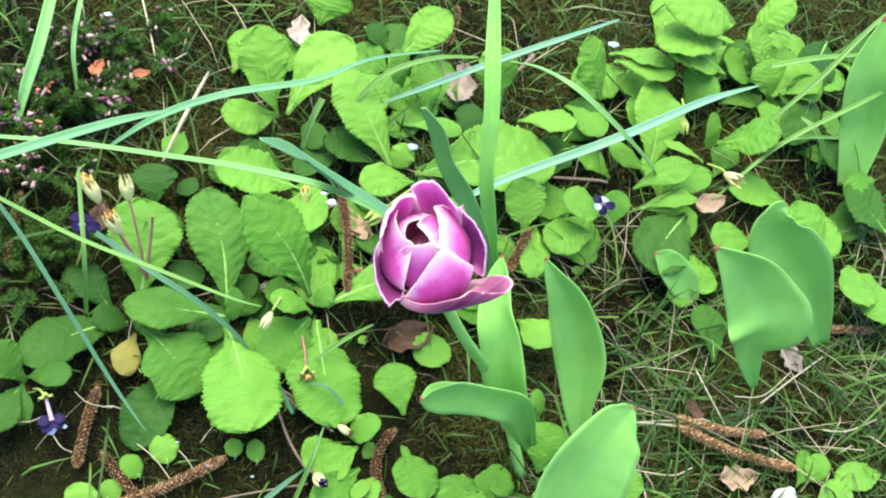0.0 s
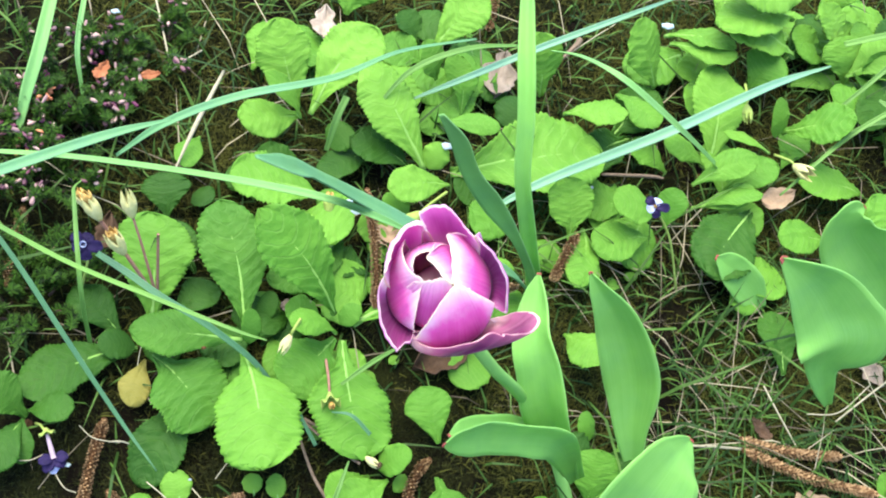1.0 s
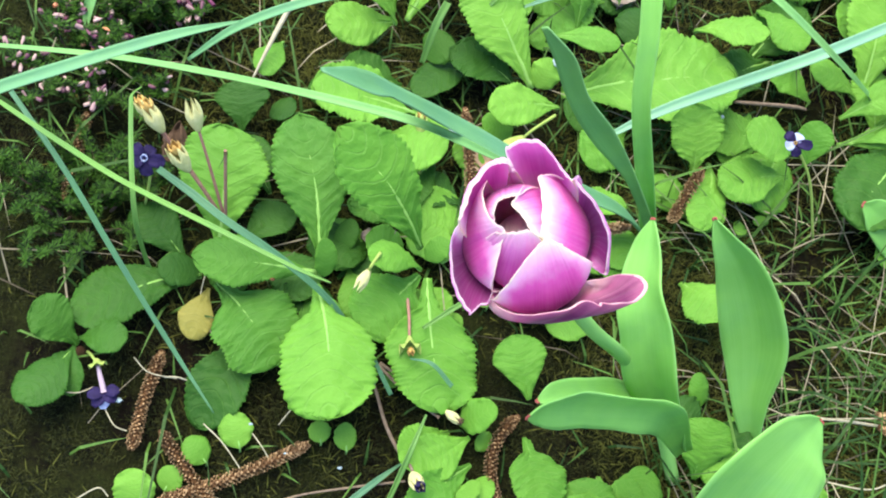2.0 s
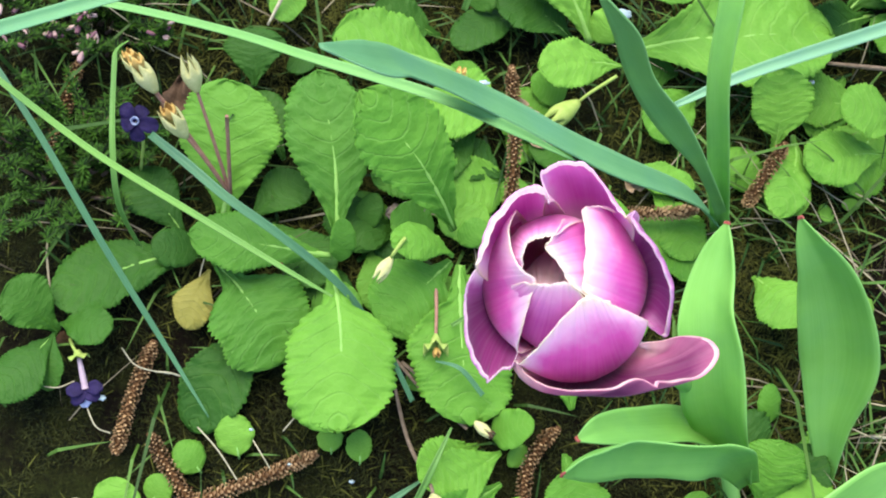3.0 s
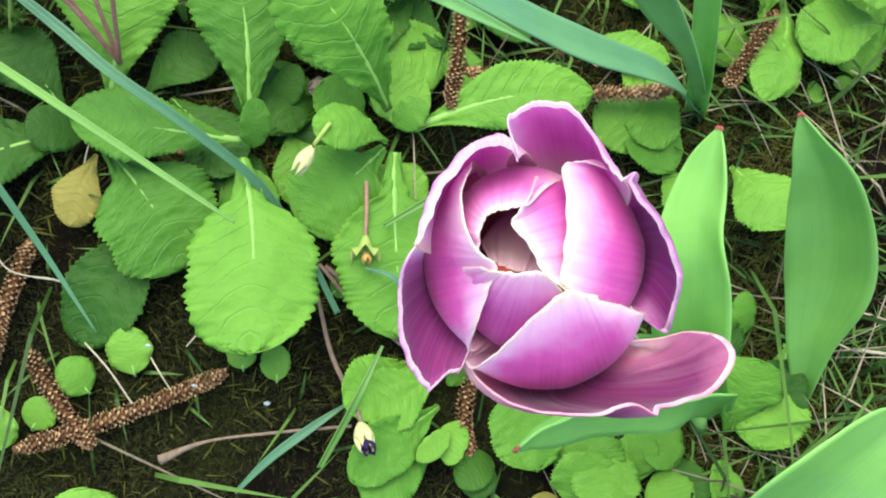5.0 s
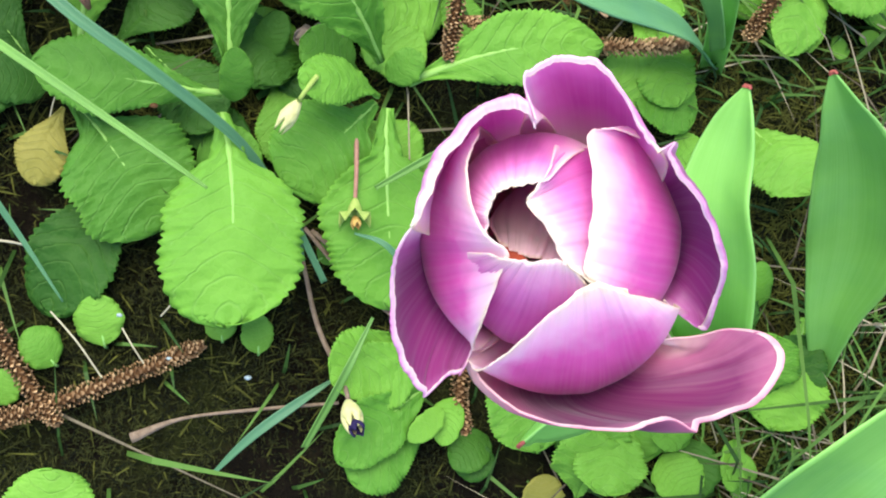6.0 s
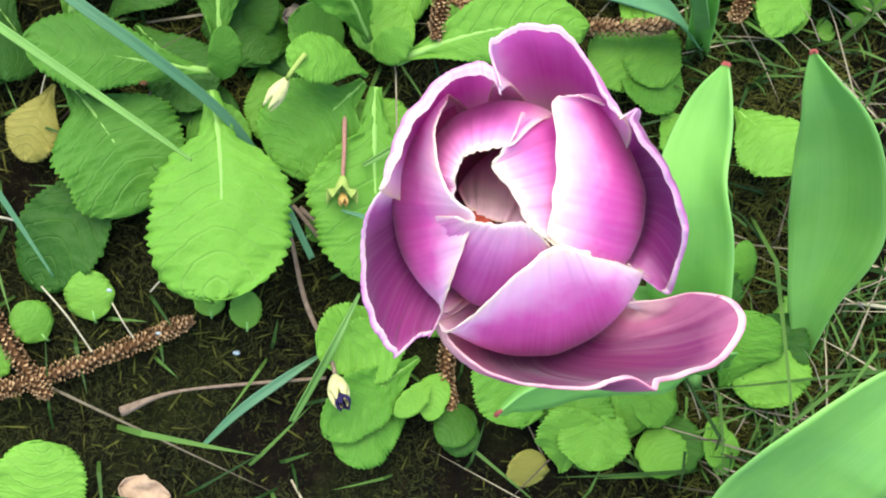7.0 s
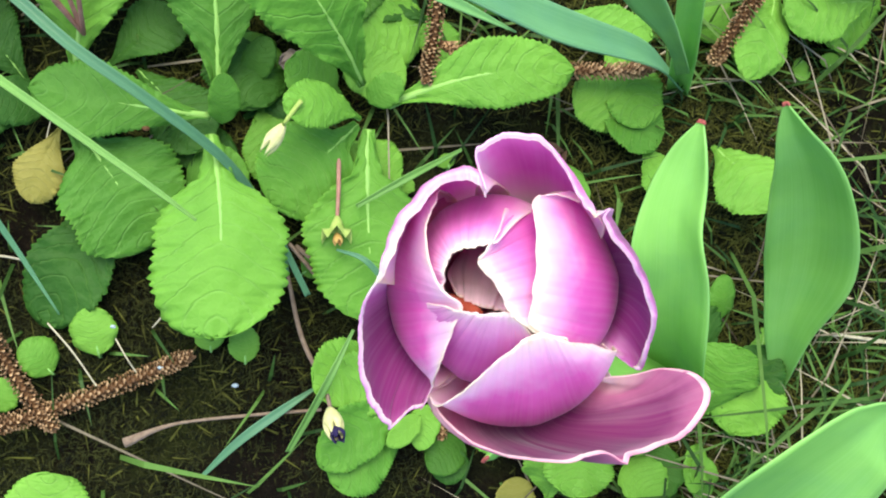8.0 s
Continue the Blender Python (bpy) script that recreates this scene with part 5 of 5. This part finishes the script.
def dead_leaf(row, seed):
    x, y, z, size, turn, kind = row
    n, cols = 22, 13
    rows, uvs = [], []
    c, s = math.cos(radians(turn)), math.sin(radians(turn))
    for k in range(n):
        u = k / (n - 1)
        f = (math.sin(math.pi * u**0.8) ** 0.7) * (0.85 + 0.45 * noise.noise((u * 6, seed * 3.0, 1.0)))
        row_, uv = [], []
        for j in range(cols):
            v = 2 * j / (cols - 1) - 1
            px, py = (u - 0.5) * size, v * size * 0.33 * max(f, 0.02)
            pz = 0.10 * size * abs(v) ** 1.5 + 0.14 * size * noise.noise((u * 3, v * 1.6, seed)) + 0.07 * size * (2 * u - 1) ** 2
            row_.append((c * px - s * py, s * px + c * py, pz))
            uv.append((u, j / (cols - 1)))
        rows.append(row_)
        uvs.append(uv)
    ob = part("dead_leaf", sheet(rows, uvs), DEAD[kind], thick=0.0004)
    ob.location = (x, y, z)
    words = {"brown": "curled dark brown dead leaf on the soil", "tan": "curled tan dead leaf among the plants", "grey": "dry grey-brown dead leaf among the plants", "cream": "pale cream withered leaf", "rust": "small rust-orange withered leaf caught in heather"}
    return tagged(ob, words[kind], "dead leaf", "fallen leaves")


for k, row in enumerate([
    (0.155, 0.219, 0.012, 0.046, 70, 'grey'),
    (0.073, -0.022, 0.008, 0.045, 200, 'brown'),
    (0.368, 0.099, 0.020, 0.034, 20, 'tan'),
    (-0.026, 0.021, 0.012, 0.022, 10, 'grey'),
    (0.307, -0.088, 0.008, 0.020, 120, 'brown'),
    (0.331, -0.147, 0.006, 0.035, 0, 'tan'),
    (0.015, 0.262, 0.020, 0.033, 80, 'cream'),
    (0.043, 0.077, 0.010, 0.033, -60, 'tan'),
    (0.048, 0.076, 0.010, 0.027, -50, 'tan'),
    (0.106, 0.046, 0.010, 0.018, 30, 'tan'),
    (0.413, -0.047, 0.006, 0.029, -70, 'grey'),
    (-0.152, 0.081, 0.012, 0.029, 80, 'brown'),
    (-0.086, -0.180, 0.003, 0.021, -10, 'tan'),
    (-0.154, 0.192, 0.048, 0.017, 60, 'rust'),
    (-0.120, 0.195, 0.040, 0.014, 10, 'rust'),
]):
    dead_leaf(row, 70 + k)

for k, pts in enumerate([
    [(-0.097, -0.148, 0.004, 0.0056), (-0.077, -0.140, 0.006, 0.0018), (-0.047, -0.136, 0.008, 0.0018), (-0.014, -0.133, 0.010, 0.0018)],
    [(-0.030, -0.074, 0.006, 0.0022), (-0.023, -0.102, 0.008, 0.0028), (-0.011, -0.125, 0.006, 0.0027)],
    [(-0.030, -0.061, 0.012, 0.0022), (-0.013, -0.080, 0.014, 0.0028), (0.007, -0.097, 0.016, 0.0025)],
    [(-0.105, 0.127, 0.020, 0.0017), (-0.088, 0.162, 0.030, 0.0043), (-0.067, 0.204, 0.035, 0.0027)],
    [(0.204, 0.228, 0.020, 0.0020), (0.228, 0.251, 0.020, 0.0060), (0.226, 0.254, 0.020, 0.0020)],
    [(0.228, -0.095, 0.010, 0.0022), (0.285, -0.102, 0.010, 0.0026), (0.307, -0.111, 0.010, 0.0018)],
    [(0.224, 0.126, 0.015, 0.0029), (0.265, 0.124, 0.015, 0.0039), (0.276, 0.122, 0.015, 0.0024)],
    [(-0.187, -0.086, 0.010, 0.0013), (-0.180, -0.099, 0.013, 0.0013), (-0.173, -0.102, 0.010, 0.0013)],
    [(-0.130, -0.098, 0.010, 0.0014), (-0.119, -0.110, 0.013, 0.0014), (-0.109, -0.124, 0.010, 0.0014)],
    [(-0.102, -0.104, 0.010, 0.0012), (-0.097, -0.112, 0.013, 0.0012), (-0.093, -0.118, 0.010, 0.0012)],
    [(-0.171, -0.058, 0.010, 0.0013), (-0.162, -0.068, 0.013, 0.0013), (-0.146, -0.071, 0.010, 0.0013)],
    [(-0.208, -0.079, 0.010, 0.0012), (-0.200, -0.080, 0.013, 0.0012), (-0.193, -0.076, 0.010, 0.0012)],
    [(-0.153, -0.070, 0.010, 0.0018), (-0.146, -0.071, 0.013, 0.0018), (-0.140, -0.072, 0.010, 0.0018)],
    [(-0.202, -0.143, 0.010, 0.0014), (-0.187, -0.135, 0.013, 0.0014), (-0.181, -0.139, 0.010, 0.0014)],
    [(-0.087, -0.099, 0.010, 0.0013), (-0.081, -0.092, 0.013, 0.0013), (-0.076, -0.086, 0.010, 0.0013)],
    [(0.318, -0.055, 0.010, 0.0022), (0.322, -0.078, 0.013, 0.0022), (0.331, -0.103, 0.010, 0.0022)],
    [(0.369, -0.086, 0.010, 0.0026), (0.403, -0.067, 0.013, 0.0026), (0.443, -0.046, 0.010, 0.0026)],
    [(0.420, -0.111, 0.010, 0.0022), (0.442, -0.114, 0.013, 0.0022), (0.477, -0.104, 0.010, 0.0022)],
    [(0.347, -0.079, 0.010, 0.0018), (0.372, -0.080, 0.013, 0.0018), (0.407, -0.059, 0.010, 0.0018)],
    [(0.241, -0.136, 0.010, 0.0020), (0.271, -0.143, 0.013, 0.0020), (0.292, -0.137, 0.010, 0.0020)],
    [(0.399, 0.004, 0.010, 0.0012), (0.409, -0.081, 0.013, 0.0012), (0.420, -0.095, 0.010, 0.0012)],
    [(-0.114, 0.295, 0.010, 0.0030), (-0.109, 0.257, 0.013, 0.0030), (-0.105, 0.230, 0.010, 0.0030)],
    [(-0.080, 0.241, 0.010, 0.0024), (-0.095, 0.228, 0.013, 0.0024), (-0.103, 0.222, 0.010, 0.0024)],
    [(-0.170, 0.237, 0.010, 0.0024), (-0.183, 0.225, 0.013, 0.0024), (-0.192, 0.220, 0.010, 0.0024)],
    [(0.209, 0.236, 0.010, 0.0016), (0.236, 0.255, 0.013, 0.0016), (0.270, 0.279, 0.010, 0.0016)],
    [(-0.128, 0.009, 0.010, 0.0012), (-0.134, -0.024, 0.013, 0.0012), (-0.126, -0.045, 0.010, 0.0012)],
]):
    o = np.array(pts[0][:3])
    ob = part("twig", tube([(p[0], p[1], p[2], p[3] * (0.8 if k < 7 else 0.55)) for p in pts], o, 24, 7), STRAW_PALE if k in (3, 5) or k > 6 else TWIG)
    ob.location = o
    tagged(ob, "thin dry brown twig on the ground" if k not in (3, 5) and k < 7 else "pale dry straw stalk", "twig", "twigs and straws")

bm = bmesh.new()
bmesh.ops.create_icosphere(bm, subdivisions=4, radius=1.0)
for v in bm.verts:
    v.co *= 1 + 0.55 * noise.noise(v.co * 1.1) + 0.08 * noise.noise(v.co * 5)
    v.co = Vector((v.co.x * 0.012, v.co.y * 0.009, v.co.z * 0.009))
stone = part("stone", bm, STONE)
stone.location = (0.368, -0.168, 0.010)
tagged(stone, "small pale rounded stone in the grass", "stone")


# ---- faded primrose flowers, pansies ----
def calyx(parent, origin, at, aim, length, width, material, spread=1.0, lobes=5, name="calyx"):
    """A small tube of pointed lobes opening along aim."""
    at, aim = np.array(at), unit(np.array(aim, float))
    e1 = unit(np.cross(aim, (0.2, 0.1, 1.0)))
    e2 = np.cross(aim, e1)
    rows, uvs = [], []
    n, sides = 12, lobes * 6
    for k in range(n):
        u = k / (n - 1)
        row, uv = [], []
        for j in range(sides + 1):
            a = 2 * math.pi * j / sides
            lobe = abs(((j / 6) % 1) * 2 - 1)
            r = width / 2 * (0.18 + 0.95 * math.sin(math.pi * (0.06 + 0.80 * u)) + (spread - 1) * max(0, u - 0.5) * 2)
            back = length * (u - 0.45 * max(0, u - 0.5) / 0.5 * lobe)
            row.append(at - np.array(origin) + aim * back + (e1 * math.cos(a) + e2 * math.sin(a)) * r)
            uv.append((u, j / sides))
        rows.append(row)
        uvs.append(uv)
    bm = sheet(rows, uvs)
    bmesh.ops.remove_doubles(bm, verts=bm.verts, dist=1e-6)
    return part(name, bm, material, parent, thick=0.0003)


def faded_flower(label, foot, head, stalk=PINKSTEM, body=CREAM, tip=ORANGE, size=0.017, spread=1.0):
    foot, head = np.array(foot), np.array(head)
    aim = unit(head - foot)
    t = thing("faded_primrose", foot, label, "faded flower", "faded primrose flowers")
    part("stalk", tube([(*foot, 0.0022), (*(foot * 0.5 + head * 0.5 + np.array([0, 0, 0.003])), 0.0019), (*(head - aim * size * 0.5), 0.0017)], foot, 14, 7), stalk, t)
    calyx(t, foot, head - aim * size * 0.55, aim, size, size * 0.42, body, spread)
    if tip:
        calyx(t, foot, head + aim * size * 0.1, aim + np.array([0.15, 0.1, 0]), size * 0.45, size * 0.3, tip, 1.3, 4, "withered_corolla")
    return t


faded_flower("cream faded primrose with orange withered petals", (-0.120, 0.025, 0.020), (-0.161, 0.061, 0.085), size=0.021)
faded_flower("cream faded primrose bud on a pink stalk", (-0.120, 0.025, 0.020), (-0.138, 0.062, 0.088), tip=None, size=0.021)
faded_flower("cream faded primrose with ragged orange mouth", (-0.120, 0.025, 0.020), (-0.146, 0.043, 0.070), size=0.021, spread=1.4)
faded_flower("yellowed faded primrose above heather", (-0.120, 0.025, 0.020), (-0.166, 0.066, 0.085), size=0.015, spread=1.5)
stub = part("flower_stalk", tube([(*(-0.120, 0.025, 0.020), 0.0022), (*(-0.120, 0.043, 0.080), 0.0020)], (-0.120, 0.025, 0.020), 10, 7), PINKSTEM)
stub.location = (-0.120, 0.025, 0.020)
tagged(stub, "bare pink hairy flower stalk without its flower", "flower stalk")
faded_flower("cream faded primrose lying on a leaf", (-0.029, -0.006, 0.050), (-0.040, -0.022, 0.043), LIME, CREAM, None, 0.015)
faded_flower("drooping cream primrose with a dark withered tip", (-0.014, -0.119, 0.012), (-0.011, -0.139, 0.035), TWIG, CREAM, VIOLET, 0.018)
faded_flower("pale withered primrose on a brown stalk", (-0.027, -0.062, 0.012), (0.015, -0.098, 0.020), TWIG, CREAM, DEAD["brown"], 0.012)
faded_flower("pale green faded primrose on a bent stalk", (0.091, 0.102, 0.030), (0.058, 0.078, 0.025), LIME, LIME, None, 0.026)
faded_flower("star-shaped lime green seed cup with brown heart", (-0.010, -0.019, 0.020), (-0.011, -0.057, 0.030), PINKSTEM, LIME, ORANGE, 0.012, 3.0)
faded_flower("pale green primrose cup among leaves", (0.371, 0.135, 0.030), (0.379, 0.107, 0.050), LIME, CREAM, None, 0.022, 1.5)
faded_flower("small pale green hanging primrose cup", (0.350, 0.190, 0.050), (0.344, 0.160, 0.050), LIME, LIME, None, 0.018)
faded_flower("lime green primrose cup with a rusty petal", (0.002, 0.060, 0.010), (0.002, 0.093, 0.030), LIME, LIME, ORANGE, 0.016, 1.4)


def pansy(label, foot, head, size, pale=(), white=False):
    foot, head = np.array(foot), np.array(head)
    t = thing("pansy", foot, label, "pansy", "small pansies")
    part("stalk", tube([(*foot, 0.0018), (*(foot * 0.4 + head * 0.6 + np.array([0.003, 0, 0.004])), 0.0017), (*head, 0.0016)], foot, 14, 7), LIME, t)
    aim = np.array([-0.3, -0.4, 0.8])
    e1 = unit(np.cross(aim, (0, 1, 0.2)))
    e2 = unit(np.cross(aim, e1))
    for k in range(5):
        a = radians(72 * k + 20)
        out = e1 * math.cos(a) + e2 * math.sin(a)
        tip = head + out * size * (0.75 + 0.25 * (k % 3)) + unit(aim) * size * (0.15 - 0.30 * (k % 2))
        pts = [(*head, size * 0.25), (*(head * 0.5 + tip * 0.5 + unit(aim) * size * 0.12), size * 0.75), (*(head * 0.15 + tip * 0.85), size * 0.7), (*tip, size * 0.2)]
        part("petal", ribbon(pts, foot, 14, 7, 0.1, aim, 0.5, 0, k + 3), LILAC if k in pale else VIOLET, t, thick=0.0003)
    calyx(t, foot, head, aim, size * 0.30, size * (0.34 if white else 0.2), LILAC if white else ORANGE, 1.4, 5, "heart")
    return t


pansy("dark violet pansy with a pale heart, half shrivelled", (-0.169, 0.041, 0.010), (-0.166, 0.047, 0.060), 0.0105, white=True)


def hanging_pansy(label, foot, head, end):
    foot, head, end = np.array(foot), np.array(head), np.array(end)
    t = thing("pansy", foot, label, "pansy", "small pansies")
    aim = unit(end - head)
    side = unit(np.cross(aim, (0, 0, 1)))
    part("stalk", tube([(*foot, 0.0018), (*(foot * 0.5 + head * 0.5 + np.array([0, 0, 0.006])), 0.0017), (*head, 0.0016)], foot, 14, 7), LIME, t)
    calyx(t, foot, head - aim * 0.004, aim, 0.005, 0.004, LIME, 3.0)
    part("tube", tube([(*head, 0.0022), (*(head * 0.5 + end * 0.5), 0.0030), (*end, 0.0036)], foot, 12, 8), FADED, t, "pale pink flower tube")
    for k, (a, b) in enumerate(((-1.0, 0.2), (-0.6, 0.8), (1.1, -0.1), (0.9, 0.7), (0.3, 1.0))):
        tip = end + (side * a + aim * b) * 0.0085 + np.array([0, 0, 0.002 - 0.001 * k])
        pts = [(*end, 0.003), (*(end * 0.45 + tip * 0.55 + np.array([0, 0, 0.001])), 0.008), (*tip, 0.003)]
        part("petal", ribbon(pts, foot, 14, 7, 0.1, (0, 0, 1), 0.6, 0, k + 3), LILAC if k == 4 else VIOLET, t, thick=0.0003)
    return t


hanging_pansy("shrivelled dark violet pansy hanging from a lime calyx", (-0.198, -0.053, 0.005), (-0.190, -0.066, 0.020), (-0.186, -0.081, 0.016))
pansy("small violet and white pansy with orange heart", (0.266, 0.024, 0.010), (0.226, 0.057, 0.085), 0.0085, (0, 3))


# ---- bird droppings dried on leaves ----
for k, (x, y, z, size) in enumerate([
    (0.019, 0.078, 0.045, 0.0075),
    (0.013, 0.086, 0.045, 0.0045),
    (0.097, 0.142, 0.030, 0.0085),
    (0.286, 0.235, 0.065, 0.0085),
    (0.102, 0.149, 0.050, 0.0032),
    (-0.103, -0.099, 0.012, 0.0018),
    (-0.083, -0.116, 0.010, 0.0016),
    (-0.051, -0.123, 0.002, 0.0024),
    (0.194, 0.063, 0.012, 0.0045),
    (0.206, 0.105, 0.030, 0.0034),
    (-0.144, 0.256, 0.035, 0.0060),
    (-0.178, -0.085, 0.014, 0.0036),
]):
    bm = bmesh.new()
    rim = []
    c = bm.verts.new((0, 0, 0.0006))
    for j in range(28):
        a = 6.28319 * j / 28
        r = size * (0.6 + 0.3 * noise.noise((math.cos(a) * 1.6, math.sin(a) * 1.6, k * 4.0)) + 0.15 * noise.noise((a * 5, k, 2.0)))
        rim.append(bm.verts.new((r * math.cos(a), r * 0.55 * math.sin(a), 0.0)))
    for j in range(28):
        bm.faces.new((c, rim[j], rim[(j + 1) % 28]))
    spot = part("bird_dropping", bm, WHITE, thick=0.0006)
    spot.location = (x, y, z)
    tagged(spot, "dried white bird dropping splashed on a leaf", "bird dropping", "bird droppings")


# ---- heather ----
def heather(label, spot, sprigs, spread, tall, bloom, seed):
    rnd = random.Random(seed)
    base = np.array([*spot, -0.003])
    t = thing("heather", base, label, "heather", "heather bushes")
    for k in range(sprigs):
        a, r = rnd.uniform(0, 6.283), spread * math.sqrt(rnd.random())
        tip = np.array([r * math.cos(a), r * math.sin(a), tall * rnd.uniform(0.55, 1.0)])
        foot = np.array([tip[0] * 0.35, tip[1] * 0.35, 0])
        mid = (tip + foot) / 2 + np.array([rnd.uniform(-0.01, 0.01), rnd.uniform(-0.01, 0.01), 0.006])
        line = [foot, mid, tip]
        twig = part("sprig", tube([(*foot, 0.0022), (*mid, 0.0015), (*tip, 0.0008)], (0, 0, 0), 10, 5), HEATHER_WOOD, t)
        n = 70
        s = spline([tuple(p) for p in line], n)
        bm, bells = bmesh.new(), bmesh.new()
        flowering = rnd.random() < bloom
        for i in range(14, n):
            for j in range(5):
                ang = rnd.uniform(0, 6.283)
                d = unit(np.array([math.cos(ang), math.sin(ang), rnd.uniform(0.2, 0.9)]))
                l = rnd.uniform(0.0035, 0.0065)
                w = unit(np.cross(d, (0.1, 0.2, 1))) * 0.00042
                p = s[i]
                v = [bm.verts.new(q) for q in (p - w, p + w, p + w * 0.8 + d * l * 0.7, p + d * l, p - w * 0.8 + d * l * 0.7)]
                bm.faces.new(v)
            if flowering and i > 30 and rnd.random() < 0.17:
                ang = rnd.uniform(0, 6.283)
                d = unit(np.array([math.cos(ang), math.sin(ang), rnd.uniform(0.0, 0.6)]))
                e1 = unit(np.cross(d, (0.1, 0.2, 1)))
                e2 = np.cross(d, e1)
                c, l, wd = s[i] + d * 0.0016, rnd.uniform(0.0035, 0.0070), rnd.uniform(0.0009, 0.0018)
                ring = []
                for q, wq in ((0, 0.5), (0.5, 1.0), (1, 0.75)):
                    ring.append([bells.verts.new(c + d * l * q + (e1 * math.cos(z * 1.0472) + e2 * math.sin(z * 1.0472)) * wd * wq) for z in range(6)])
                for q in range(2):
                    for z in range(6):
                        bells.faces.new((ring[q][z], ring[q][(z + 1) % 6], ring[q + 1][(z + 1) % 6], ring[q + 1][z]))
        tagged(part("needles", bm, HEATHER_GREEN, twig, smooth=False), kind="stuff")
        if flowering:
            tagged(part("blossoms", bells, HEATHER_RUST if rnd.random() < 0.12 else HEATHER_BELL, twig), "small pink and cream heather bells", kind="stuff")
        else:
            bells.free()
    return t


heather("heather with fading pink bells and green needles", (-0.188, 0.188), 34, 0.060, 0.05, 0.45, 1)
heather("heather with cream withered bells and green needles", (-0.207, 0.127), 30, 0.055, 0.055, 0.55, 2)
heather("dark heather tuft with purple bells", (-0.149, 0.221), 18, 0.045, 0.045, 0.4, 3)
heather("low green heather tuft without flowers", (-0.206, 0.041), 30, 0.055, 0.035, 0.05, 4)
heather("low green heather tuft beside grass", (-0.112, 0.250), 12, 0.04, 0.03, 0.2, 5)


# ---- moss, fine grass, straw ----
def blades(name, count, area, tall, wide, material, label, category, seed, flat=0.5, keep=None, low=0.0):
    rnd = random.Random(seed)
    verts, faces = [], []
    x0, x1, y0, y1 = area
    made = 0
    while made < count:
        x, y = rnd.uniform(x0, x1), rnd.uniform(y0, y1)
        if keep and rnd.random() > keep(x, y):
            continue
        made += 1
        a = rnd.uniform(0, 6.283)
        h = rnd.uniform(0.45, 1.0) * tall
        lean = rnd.uniform(0.2, 1.0) * flat
        d = (math.cos(a), math.sin(a))
        sx, sy = -d[1] * wide / 2 * rnd.uniform(0.7, 1.3), d[0] * wide / 2 * rnd.uniform(0.7, 1.3)
        z = lumps(x, y) - 0.001 + low
        i = len(verts)
        for q, wq in ((0, 0.8), (0.45, 1.0), (0.8, 0.6)):
            off, up = lean * h * q * q * 1.3, h * (q - 0.45 * lean * q * q)
            verts += [(x + d[0] * off - sx * wq, y + d[1] * off - sy * wq, z + up), (x + d[0] * off + sx * wq, y + d[1] * off + sy * wq, z + up)]
        verts.append((x + d[0] * lean * h * 1.3, y + d[1] * lean * h * 1.3, z + h * (1 - 0.45 * lean)))
        faces += [(i, i + 1, i + 3, i + 2), (i + 2, i + 3, i + 5, i + 4), (i + 4, i + 5, i + 6)]
    me = bpy.data.meshes.new(name)
    me.from_pydata(verts, [], faces)
    me.materials.append(material)
    return tagged(new(name, me), label, category, kind="stuff")


def mossy(x, y):
    bare = 1 / (1 + math.exp((y + 0.02) * 30)) / (1 + math.exp((x - 0.10) * 30))
    bare = max(bare, 1 / (1 + math.exp((x + 0.145) * 60)))
    return max(0.12, min(1.0, 0.6 + 1.5 * noise.noise((x * 9, y * 9, 9.0)))) * (1 - 0.97 * bare)


def grassy(x, y):
    right = 1 / (1 + math.exp(-(x - 0.17) * 30))
    lower = 1 / (1 + math.exp((y - 0.02) * 25))
    return 0.025 + 0.22 * (1 - lower) + 0.95 * right * lower * max(0.15, min(1.0, 0.6 + 1.3 * noise.noise((x * 11, y * 11, 2.0))))


def strawy(x, y):
    return grassy(x, y) * (1 if y < 0.05 else 0.3)


blades("moss", 230000, (-0.38, 0.78, -0.28, 0.50), 0.0095, 0.0008, MOSS, "low olive green moss covering the soil", "moss", 11, 1.3, mossy)
blades("dark_moss", 190000, (-0.36, 0.16, -0.26, 0.22), 0.0050, 0.00045, DARK_MOSS, "very short brown-green moss on damp soil, colour darkened for dim light", "moss", 15, 1.2)
blades("grass", 7500, (-0.4, 0.7, -0.35, 0.5), 0.034, 0.0015, GRASS, "fine short green grass growing through moss", "grass", 12, 1.2, grassy)
blades("long_grass", 330, (-0.25, 0.75, -0.32, 0.45), 0.085, 0.0022, GRASS, "longer soft green grass lying over the moss", "grass", 14, 1.5, grassy)
blades("dry_grass", 620, (-0.4, 0.7, -0.35, 0.5), 0.06, 0.0010, STRAW, "dry straw-coloured grass lying in the moss", "dry grass", 13, 2.1, strawy)
